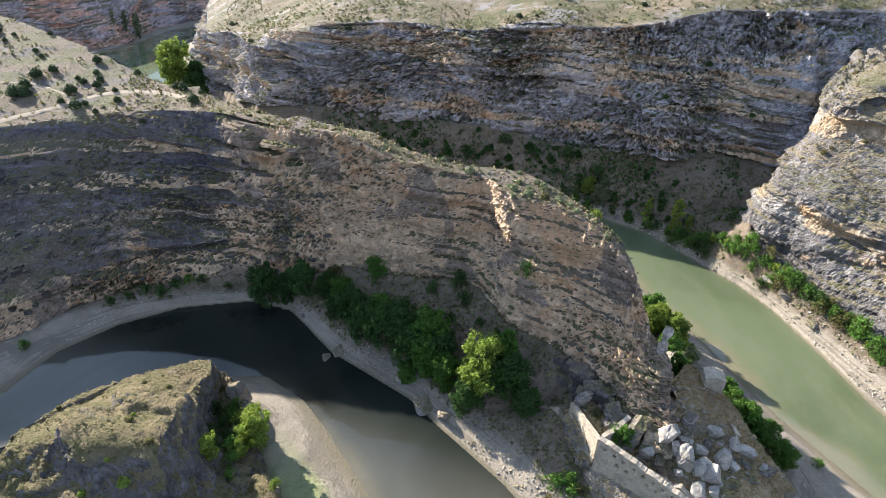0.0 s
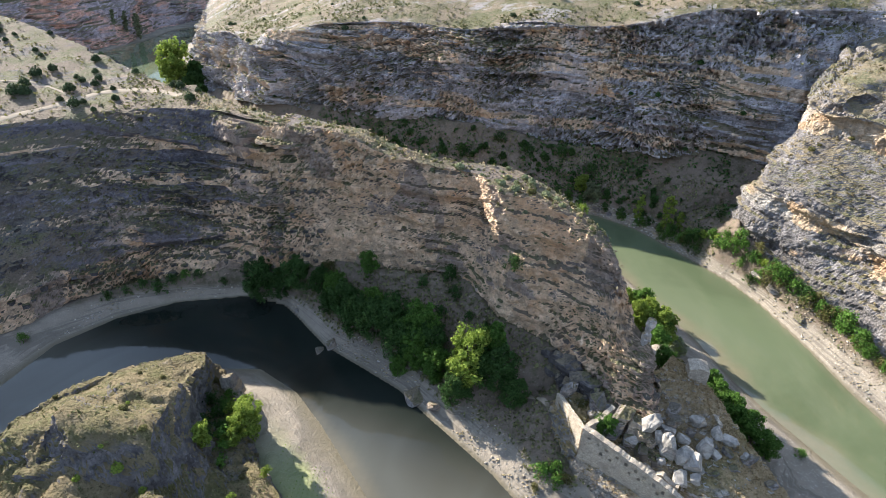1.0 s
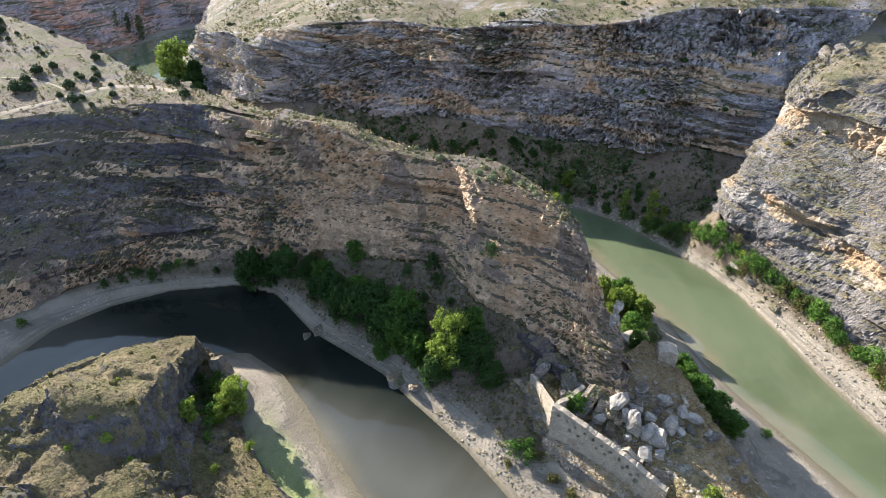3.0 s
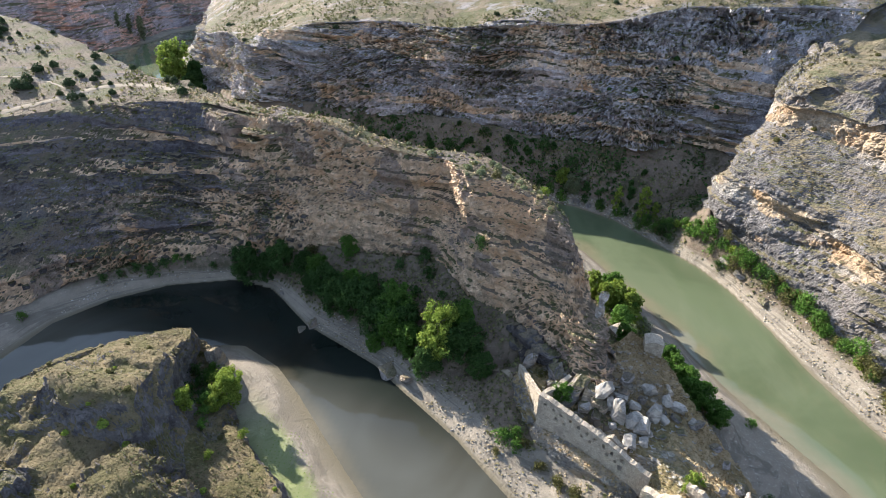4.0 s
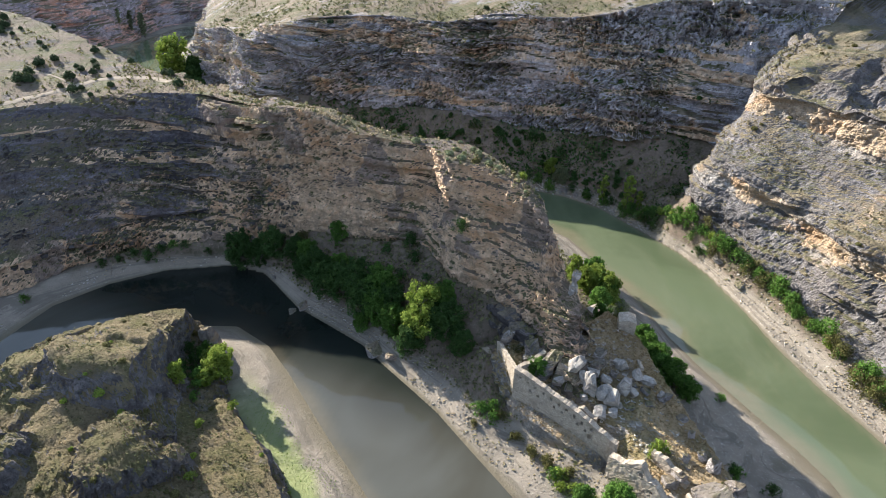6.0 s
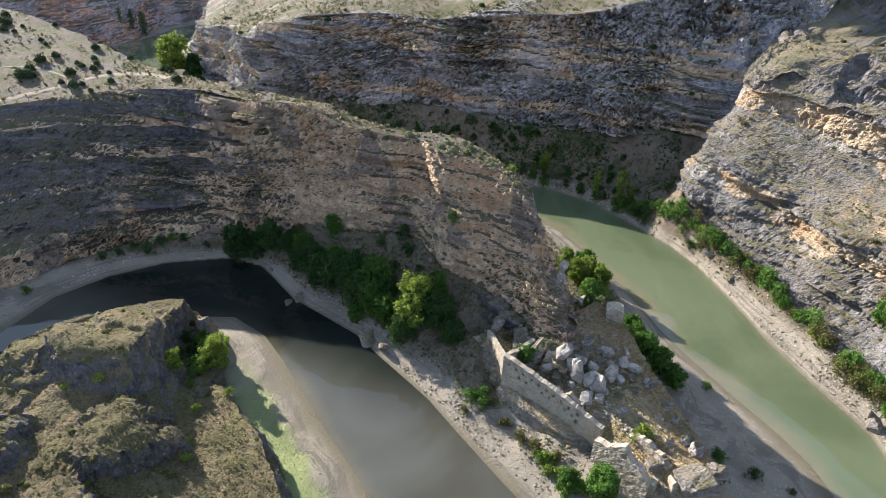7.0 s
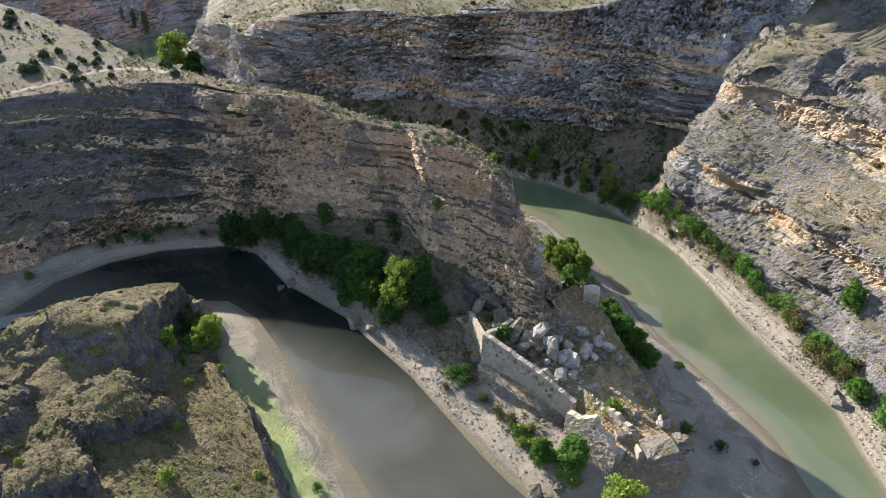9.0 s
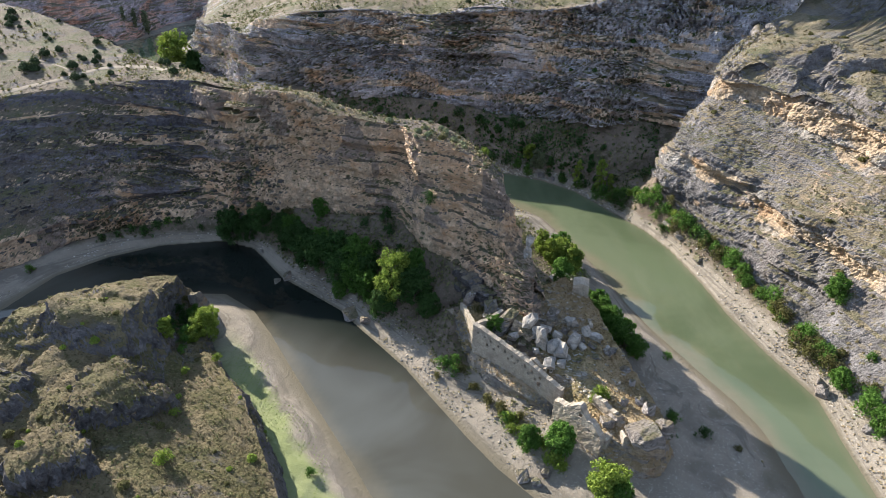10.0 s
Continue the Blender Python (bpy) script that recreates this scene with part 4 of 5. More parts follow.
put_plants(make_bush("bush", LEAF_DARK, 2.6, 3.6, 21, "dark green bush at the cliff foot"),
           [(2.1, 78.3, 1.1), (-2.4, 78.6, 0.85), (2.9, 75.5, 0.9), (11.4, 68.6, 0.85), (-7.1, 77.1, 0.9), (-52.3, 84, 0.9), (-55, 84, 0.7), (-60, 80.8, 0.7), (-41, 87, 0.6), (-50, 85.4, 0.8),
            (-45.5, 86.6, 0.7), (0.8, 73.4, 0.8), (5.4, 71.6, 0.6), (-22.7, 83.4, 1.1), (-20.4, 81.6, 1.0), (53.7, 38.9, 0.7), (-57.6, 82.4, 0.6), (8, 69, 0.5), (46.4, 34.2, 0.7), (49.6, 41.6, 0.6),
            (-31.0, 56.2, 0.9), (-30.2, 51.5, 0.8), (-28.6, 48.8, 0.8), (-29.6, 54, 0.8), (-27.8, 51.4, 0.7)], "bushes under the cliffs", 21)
put_plants(make_bush("bush", LEAF_MID, 2.6, 3.6, 22, "green bush on the river bank"),
           [(-28.8, 55.4, 0.9), (-27.2, 52.6, 0.8), (-26.6, 49.2, 0.9), (-28.2, 47.2, 0.8), (-25.6, 47.0, 0.7), (-25.0, 44.4, 0.6), (-29.4, 58.0, 0.7), (-27.0, 55.6, 0.6), (-12.5, 82.6, 0.9), (15.7, 48.4, 0.9), (17.3, 48.9, 0.8), (-68.6, 69.5, 0.7), (-47.8, 86.2, 0.7), (17.4, 47.2, 0.8), (25.4, 38.6, 0.8), (49.6, 40.8, 0.7), (52.6, 55.3, 0.6), (55.3, 113.6, 0.9),
            (57.6, 110.4, 1.0), (59.1, 106.8, 0.9), (61.2, 102.6, 0.9), (62.4, 99.6, 1.0), (65.1, 94, 0.9), (66.4, 90.7, 1.1), (67.8, 88, 1.0), (70.3, 84, 1.1), (70.7, 80.8, 0.9), (71.9, 75.2, 0.9),
            (73.6, 71.2, 0.9), (74.3, 64.8, 0.8), (75.9, 57.3, 0.8), (77, 53.9, 1.0), (81.4, 51.4, 0.7), (-0.3, 27, 0.55), (72.4, 78, 0.9), (68.8, 85.6, 1.0)], "bushes along the bank", 22)
put_plants(make_bush("bush", LEAF_BRIGHT, 2.3, 3.2, 23, "light yellow-green bush in the sun"),
           [(38.4, 40.2, 0.9), (37.4, 39.4, 0.6), (25.9, 38.6, 0.9), (28.2, 36.2, 1.0), (30.2, 34.6, 0.8), (31.6, 32.0, 1.0), (32, 32, 0.95), (33, 31.2, 0.6), (26.2, 37, 0.7), (56.6, 112, 0.8), (58.2, 108.8, 0.7), (63.4, 97.6, 0.8), (71.4, 78.6, 0.6), (73.9, 67.6, 0.7), (76.4, 55.6, 0.6),
            (-21.5, 38.6, 0.5), (-15.9, 21.8, 0.8), (-19.4, 44, 0.6), (79.2, 42.8, 0.8), (-18.6, 30, 0.5), (22.4, 70.4, 0.7), (20.4, 71.6, 0.6)], "sunlit bushes", 23)
put_plants(make_bush("bush", LEAF_OLIVE, 2.0, 3.4, 24, "olive-brown bush on dry ground"),
           [(-20.3, 84.8, 1.0), (22.6, 42.4, 0.8), (24.6, 40.6, 0.9), (27.2, 38.8, 0.7), (20.4, 44.6, 0.7), (18.2, 47.6, 0.8), (60.2, 104.6, 1.0), (64.4, 95.6, 1.0), (72.8, 73, 0.9), (45.2, 34.6, 0.9), (36.6, 64.6, 0.9), (38.4, 61.8, 0.9), (75, 61, 0.9), (77.6, 51.6, 0.9), (20.8, 54.4, 0.6), (79.4, 55, 0.8),
            (57.8, 36.6, 0.4), (80.4, 47, 0.9), (14.6, 47, 0.5), (76.6, 59, 0.8)], "olive bushes", 24)
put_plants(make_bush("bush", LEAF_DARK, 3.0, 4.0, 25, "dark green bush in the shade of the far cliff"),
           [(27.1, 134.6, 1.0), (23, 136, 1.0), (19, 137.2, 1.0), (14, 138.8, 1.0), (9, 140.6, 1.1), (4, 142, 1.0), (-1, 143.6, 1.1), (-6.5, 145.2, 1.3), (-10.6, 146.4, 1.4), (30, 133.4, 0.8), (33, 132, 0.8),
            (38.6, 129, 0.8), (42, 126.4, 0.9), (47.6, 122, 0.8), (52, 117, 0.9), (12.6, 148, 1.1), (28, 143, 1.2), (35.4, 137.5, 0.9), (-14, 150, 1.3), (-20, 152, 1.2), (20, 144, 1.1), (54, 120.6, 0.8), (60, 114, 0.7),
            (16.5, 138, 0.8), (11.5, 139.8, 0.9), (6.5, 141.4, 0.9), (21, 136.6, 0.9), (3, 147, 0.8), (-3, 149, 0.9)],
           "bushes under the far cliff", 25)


def hedge(line, count, seed, lo, hi, wide):
    """Spots for plants along a line, unevenly spaced."""
    rng = random.Random(seed)
    at = np.sort([rng.uniform(0, len(line) - 1.001) for _ in range(count)])
    return [(p[0] + rng.uniform(-wide, wide), p[1] + rng.uniform(-wide, wide), rng.uniform(lo, hi)) for p in spline([(x, y, 0) for x, y in line], at)]


HEDGE = [(53, 114.5), (58, 107), (62, 100), (65, 94), (67.6, 88.6), (70.4, 83), (72.2, 77), (73.8, 70), (75.6, 62), (77.2, 54), (78.6, 45), (79.4, 36)]
put_plants(make_bush("bush", LEAF_MID, 3.4, 4.4, 26, "green riverside bush in the sun", clumps=48), hedge(HEDGE, 26, 5, 0.6, 1.15, 0.8), "riverside hedge", 26)
put_plants(make_bush("bush", LEAF_OLIVE, 2.8, 4.0, 27, "olive green riverside bush", clumps=44), hedge(HEDGE, 18, 6, 0.6, 1.1, 1.3), "riverside hedge", 27)
put_plants(make_bush("bush", LEAF_DARK, 3.4, 4.2, 28, "dense dark riverside bush", clumps=48), hedge(HEDGE[:7], 12, 7, 0.6, 1.0, 1.0), "riverside hedge", 28)
SHADY = [(-22, 150), (-12, 147), (0, 143.5), (12, 139.6), (24, 135.4), (34, 131.6), (44, 125.6), (51, 117.6)]
put_plants(make_bush("bush", LEAF_MID, 3.2, 4.0, 29, "green bush on the shaded far bank", clumps=44), hedge(SHADY, 24, 8, 0.6, 1.1, 1.2), "bushes on the far bank", 29)
SLOPE = [(-28, 154), (-10, 152.5), (6, 146.4), (18, 142), (30, 138.6), (42, 131), (52, 124)]
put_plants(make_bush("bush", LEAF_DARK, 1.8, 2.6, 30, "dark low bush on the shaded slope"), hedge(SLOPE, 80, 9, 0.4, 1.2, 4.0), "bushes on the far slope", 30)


def scatter(ob_name, count, box, level, seed, low=-9.0, high=99.0):
    """Places on a piece of land that lie flat enough, within a stretch of the plan."""
    me = bpy.data.objects[ob_name].data
    n = len(me.polygons)
    c, nr = np.empty(3 * n, np.float32), np.empty(3 * n, np.float32)
    me.polygons.foreach_get("center", c)
    me.polygons.foreach_get("normal", nr)
    c, nr = c.reshape(-1, 3), nr.reshape(-1, 3)
    area = np.empty(n, np.float32)
    me.polygons.foreach_get("area", area)
    ok = (nr[:, 2] > level) & (c[:, 0] > box[0]) & (c[:, 0] < box[1]) & (c[:, 1] > box[2]) & (c[:, 1] < box[3]) & (c[:, 2] > low) & (c[:, 2] < high)
    keep = np.flatnonzero(ok)
    rng = np.random.default_rng(seed)
    w = area[keep] / area[keep].sum()
    pick = c[rng.choice(keep, size=min(count, len(keep)), replace=False, p=w)].astype(float)
    clump = vnoise(pick * 0.09, seed)
    return pick, clump, rng


def make_dome(kind, leaf, seed, label):
    """A dense low shrub one metre high: short stems under a closed, uneven dome of small sprays."""
    rng = np.random.default_rng(seed)
    root = new(kind)
    bm = bmesh.new()
    for k in range(3):
        a = k * 2.1 + rng.random()
        tube(bm, [(0.04 * math.cos(a), 0.04 * math.sin(a), -0.2), (0.2 * math.cos(a), 0.2 * math.sin(a), 0.6)], [0.05, 0.02], 5)
    part("stem", bm, BARK, root)
    n = 420
    way = rng.normal(size=(n, 3))
    way[:, 2] = np.abs(way[:, 2]) - 0.15
    way /= np.linalg.norm(way, axis=1, keepdims=True)
    r = (0.86 + 0.16 * fbm(way * 1.9 + seed, 3, seed) + 0.07 * rng.normal(size=n))[:, None]
    p = way * r * (0.56, 0.56, 0.72) + (0, 0, 0.24)
    nrm = way + 0.45 * rng.normal(size=(n, 3))
    nrm /= np.linalg.norm(nrm, axis=1, keepdims=True)
    u = np.cross(nrm, rng.normal(size=(n, 3)))
    u /= np.linalg.norm(u, axis=1, keepdims=True)
    w = np.cross(nrm, u)
    s = 0.09 * (0.6 + 0.8 * rng.random((n, 1)))
    part("crown", quads_mesh(kind + "_leaves", np.stack([p - u * s, p - w * s * 0.7, p + u * s, p + w * s * 0.7], 1), leaf), None, root)
    return tagged(root, label, "bush")


def junipers(ob_name, count, box, level, seed, lo, hi, label, group, leaf=LEAF_JUNIPER, squat=0.9, low=-9.0, mix=2.2, kind="shrub"):
    model = make_dome(kind, leaf, seed, label)
    pick, clump, rng = scatter(ob_name, count * 2, box, level, seed, low)
    pick = pick[np.argsort(-clump + mix * rng.random(len(pick)))][:count]
    for k, p in enumerate(pick):
        f = lo + (hi - lo) * rng.random() ** 2
        m = pose(p[0], p[1], p[2] - 0.06, 0, 0, rng.random() * 360) @ Matrix.Diagonal((f, f, f * squat, 1))
        if k == 0:
            first = m
            tagged(model, group=group)
        else:
            copy_thing(model, m)
    model.matrix_basis = first


junipers("cliff_ridge", 95, (-140, -46, 96, 165), 0.7, 31, 1.1, 2.6, "small dark juniper on the dry plateau", "junipers on the plateau", low=26.0, mix=7.0, kind="juniper")
junipers("cliff_canyon", 75, (-90, 110, 145, 290), 0.55, 32, 0.9, 2.0, "small dark shrub above the canyon cliff", "shrubs above the canyon", squat=0.7, kind="juniper")
junipers("cliff_spur", 60, (60, 130, 30, 130), 0.45, 33, 0.7, 1.8, "low grey-green shrub on the sunlit spur", "shrubs on the spur", LEAF_OLIVE, 0.7)
junipers("rocky_hill", 40, (-50, 5, 5, 66), 0.5, 34, 0.5, 1.3, "low dark shrub on the rocky hill", "shrubs on the hill", LEAF_OLIVE, 0.7)
junipers("rocky_hill", 26, (-40, 2, 8, 50), 0.5, 37, 0.5, 1.4, "bright green shrub on the rocky hill", "green shrubs on the hill", LEAF_BRIGHT, 0.8)
junipers("cliff_ridge", 25, (-40, 30, 60, 102), 0.7, 35, 0.5, 1.3, "low green shrub on the ridge crest", "shrubs on the crest", LEAF_OLIVE, 0.7, 25.5)
junipers("cliff_ridge", 26, (-6, 27, 64, 90), 0.8, 38, 0.5, 1.4, "pale grey-green bush on the ridge crest", "bushes on the crest", LEAF_PALE, 0.8, 25.5)
junipers("cliff_canyon", 25, (-60, 95, 115, 160), 0.35, 36, 0.6, 1.5, "dark shrub on a cliff ledge", "shrubs on the ledges", LEAF_DARK, 0.8)


def tufts(name, ob_name, count, box, level, seed, size, leaf, label, blades=5, low=-9.0, high=99.0, bias=0.0):
    """Low dry growth over a stretch of land."""
    pick, clump, rng = scatter(ob_name, count, box, level, seed, low, high)
    pick = pick[clump + 0.5 * rng.normal(size=len(pick)) > bias]
    f = size * (0.5 + rng.random(len(pick)))
    corners = leaf_quads(rng, pick + np.c_[np.zeros((len(pick), 2)), f * 0.4], f, blades, size * 0.62, 0.7)
    ob = new(name, quads_mesh(name, corners, leaf))
    return tagged(ob, label, "scrub", kind="stuff")


tufts("dry_grass", "cliff_ridge", 2600, (-60, 32, 55, 125), 0.72, 41, 0.35, SCRUB_DRY, "dry grass tufts on the ridge and plateau")
tufts("scrub", "cliff_ridge", 3500, (-70, 32, 55, 130), 0.6, 42, 0.42, SCRUB_GREEN, "low green scrub on the ridge")
tufts("scrub", "cliff_ridge", 1600, (-150, -56, 96, 185), 0.6, 52, 0.5, LEAF_OLIVE, "grey-green scrub on the plateau", low=20.0, bias=0.25)
tufts("scrub", "cliff_canyon", 14000, (-95, 120, 115, 300), 0.5, 43, 0.5, SCRUB_GREEN, "low scrub above and on the canyon cliff")
tufts("scrub", "cliff_spur", 4500, (60, 130, 25, 130), 0.45, 44, 0.36, SCRUB_HILL, "grey-green scrub on the spur")
tufts("dry_grass", "rocky_hill", 9000, (-52, 12, 0, 67), 0.6, 45, 0.14, SCRUB_HILL, "dry grass tufts on the hill")
tufts("scrub", "rocky_hill", 5000, (-52, 12, 0, 67), 0.45, 46, 0.24, SCRUB_GREEN, "low green scrub on the hill", bias=0.1)
tufts("dry_grass", "rock_terrace", 6500, (16, 49, 30, 66), 0.6, 47, 0.22, SCRUB_GRASS, "dry grass on the terrace", low=4.6)
tufts("dry_grass", "rock_outcrop", 160, (18, 33, 38, 51), 0.4, 54, 0.2, SCRUB_GRASS, "dry grass on the rock outcrop")
tufts("scrub", "ground", 12000, (-60, 50, 40, 100), 0.3, 48, 0.36, SCRUB_GREEN, "sparse scrub on the bank slope", low=2.2, bias=0.1)
tufts("scrub", "ground", 16000, (-30, 85, 40, 160), 0.2, 49, 0.42, SCRUB_GREEN, "low scrub along the far bank", low=1.6)
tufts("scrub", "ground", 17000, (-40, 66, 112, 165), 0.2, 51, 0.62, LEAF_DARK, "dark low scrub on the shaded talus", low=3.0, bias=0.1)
tufts("grass", "ground", 2600, (-20, 2, 22, 52), 0.3, 50, 0.13, GRASS_BRIGHT, "bright wet grass on the sand bar", low=0.35, high=0.95, bias=-0.3)


# ---- rocks ----
def boulder_mesh(seed, size=(1, 1, 1), chips=15):
    """An angular limestone block about one metre across: a box with its corners and edges broken off along flat planes."""
    rng = np.random.default_rng(seed + 300)
    bm = bmesh.new()
    bmesh.ops.create_cube(bm, size=1.0, matrix=Matrix.Diagonal((*size, 1)))
    for _ in range(chips):
        way = Vector(rng.normal(size=3)).normalized()
        far = max(v.co.dot(way) for v in bm.verts)
        cut = bmesh.ops.bisect_plane(bm, geom=bm.verts[:] + bm.edges[:] + bm.faces[:], plane_co=way * far * (0.66 + 0.2 * rng.random()), plane_no=way, clear_outer=True)
        edges = [e for e in cut["geom_cut"] if isinstance(e, bmesh.types.BMEdge)]
        if len(edges) > 2:
            bmesh.ops.contextual_create(bm, geom=edges)
    bmesh.ops.bevel(bm, geom=bm.edges[:], offset=0.02, segments=1, affect="EDGES")
    bmesh.ops.triangulate(bm, faces=bm.faces[:])
    bmesh.ops.subdivide_edges(bm, edges=bm.edges[:], cuts=2, use_grid_fill=True)
    for v in bm.verts:
        p = v.co * 5 + Vector((seed, 0, 0))
        v.co += v.co.normalized() * (0.022 * noise.fractal(p, 1.0, 2.0, 3) - 0.05 * max(0.0, 0.12 - abs(noise.noise(v.co * 2.2 + Vector((0, seed, 3))))) / 0.12)
    me = bpy.data.meshes.new("boulder")
    bm.to_mesh(me)
    bm.free()
    return me


BLOCKS = [boulder_mesh(k, s) for k, s in enumerate([(1, 0.9, 0.8), (0.8, 0.7, 1.1), (1.2, 0.8, 0.7), (0.9, 0.9, 0.95), (0.7, 0.6, 1.2)])]
# darkened copy of the boulder limestone: the cliff's shade put into its colour
rock_shaded = rock("shaded_limestone", (0.13, 0.12, 0.12), (0.30, 0.23, 0.16), 0.1)
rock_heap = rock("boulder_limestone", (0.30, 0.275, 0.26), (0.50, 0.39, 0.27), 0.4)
for me in BLOCKS:
    me.materials.append(rock_heap)
WHITES = [me.copy() for me in BLOCKS]


def broken_stone():
    s = Shade("broken_limestone")
    colour = s.mix(s.ramp(s.noise(0.9, 7, 0.7), 0.35, 0.65), (0.235, 0.217, 0.195), (0.47, 0.43, 0.375))
    colour = s.mix(s.ramp(s.noise(0.5, 6, 0.7, at=s.scaled((1, 1, 0.5))), 0.56, 0.66), colour, (0.30, 0.28, 0.27))
    s.bump(s.noise(2.4, 7, 0.7), 0.8, 0.3)
    return s.done(colour, 0.9)


rock_white = broken_stone()
for me in WHITES:
    me.materials[0] = rock_white
SHADED_BLOCKS = [me.copy() for me in BLOCKS]
for me in SHADED_BLOCKS:
    me.materials[0] = rock_shaded


def boulders(meshes, spots, label, group, seed):
    rng = random.Random(seed)
    for k, (x, y, f, tall) in enumerate(spots):
        ob = new("boulder", meshes[(k * 3 + seed) % len(meshes)])
        ob.matrix_basis = pose(x, y, drop(x, y) + 0.30 * f * tall, rng.uniform(-26, 26), rng.uniform(-26, 26), rng.uniform(0, 360)) @ Matrix.Diagonal((f * 1.12, f * 1.12, f * 1.12 * tall, 1))
        tagged(ob, label, "boulder", group)


boulders(WHITES, [(28.2, 50.8, 2.5, 1.3), (30.4, 48.2, 2.5, 1.5), (32.2, 47.4, 1.9, 1.5), (33.3, 47.0, 2.0, 1.4), (35.4, 49.0, 2.0, 1.2), (29.6, 49.4, 1.6, 1.2), (35.3, 52.4, 2.2, 0.9), (39.2, 50.4, 1.7, 0.9),
                   (31.2, 51.0, 1.6, 0.8), (31.6, 45.4, 2.0, 0.5), (33.4, 45.2, 1.6, 0.5), (29.6, 47.2, 1.2, 0.6), (26.6, 49.6, 1.5, 0.9), (37.6, 51.2, 1.5, 0.9), (33.0, 50.2, 1.4, 0.8), (34.4, 46.6, 1.1, 0.7), (40.6, 48.8, 1.3, 0.7), (36.6, 48.6, 1.1, 0.9)],
         "white freshly broken limestone boulder in the fallen heap", "fallen boulders", 1)
boulders(BLOCKS, [(22.6, 54.0, 2.2, 1.1), (25.4, 52.2, 2.4, 1.1), (26.8, 51.0, 2.3, 1.0), (24.4, 50.8, 2.3, 1.1), (23.6, 52.4, 2.0, 0.9), (26.2, 49.6, 1.6, 0.9), (27.6, 49.8, 1.7, 1.0), (24.2, 53.2, 1.6, 1.0), (22.0, 52.8, 1.7, 0.9),
                  (28.6, 49.2, 1.5, 1.0), (30.8, 50.2, 1.5, 1.0), (31.8, 51.8, 1.4, 1.0), (19.0, 56.4, 2.0, 1.7), (21.0, 55.0, 1.3, 0.8), (32.4, 53.6, 1.5, 0.9), (25.2, 49.0, 1.3, 0.9)], "grey and ochre limestone boulder below the ridge end", "boulders under the ridge end", 5)
boulders(BLOCKS, [(44.0, 39.6, 1.6, 0.9), (44.8, 38.2, 1.7, 0.9), (40, 36.4, 1.8, 0.8), (41.6, 39, 1.3, 0.8), (43.6, 43.4, 1.4, 0.7), (41.2, 48.6, 1.6, 0.8), (38.8, 35.6, 1.6, 1.1), (43, 45.8, 1.2, 0.7), (43.4, 32.8, 5.4, 0.72), (46.0, 34.4, 2.8, 0.9), (36.6, 49.8, 1.2, 0.8), (38.4, 49.0, 1.4, 0.7), (32.4, 52.6, 1.5, 0.8), (30.6, 50.0, 1.1, 0.8), (34.2, 51.2, 1.2, 0.7), (27.6, 48.6, 1.2, 0.7), (38.6, 47.2, 0.9, 0.7), (36.0, 46.2, 0.8, 0.7)],
         "pale limestone block among the ruins", "blocks among the ruins", 2)
boulders(BLOCKS, [(-29.8, 60.6, 3.6, 0.8), (-28.4, 59.0, 2.0, 0.8)], "weathered limestone block at the tip of the hill", "blocks at the hill", 6)
boulders(SHADED_BLOCKS, [(19.6, 60.2, 2.8, 1.0), (20.2, 58.8, 2.6, 1.1), (18.6, 59.6, 2.2, 0.9), (21.0, 57.6, 2.4, 1.0), (19.4, 58, 1.8, 1.0), (21.8, 56.4, 2.2, 1.0), (22.2, 55.4, 1.8, 1.0), (18.0, 61.4, 2.4, 1.0), (16.8, 62.6, 2.0, 0.9), (17.2, 60.6, 1.6, 0.9), (20.4, 57.0, 1.5, 0.9)], "blocky limestone rubble below the cliff, shade put into its colour", "dark rubble", 3)
boulders(BLOCKS, [(74.8, 49.2, 2.4, 0.7), (75.4, 50.6, 1.4, 0.7), (27.4, 29.6, 1.7, 0.8), (29.2, 28.8, 1.2, 0.8), (30.6, 30.2, 1.5, 0.8), (-17.8, 73.6, 2.4, 0.5), (-19.4, 72.2, 1.6, 0.4), (-2.6, 62.2, 2.6, 0.6),
                  (0.6, 60.2, 2.0, 0.6), (-29.2, 85.6, 1.2, 0.6), (-26, 82.4, 1.2, 0.6), (62.8, 97, 2.4, 0.6), (64.2, 93.4, 2.2, 0.6), (36.8, 129.6, 1.8, 0.6), (39.6, 127.6, 1.6, 0.6), (77.4, 41, 1.8, 0.7), (66.2, 86, 1.6, 0.6)],
         "pale rock at the water's edge", "shore rocks", 4)


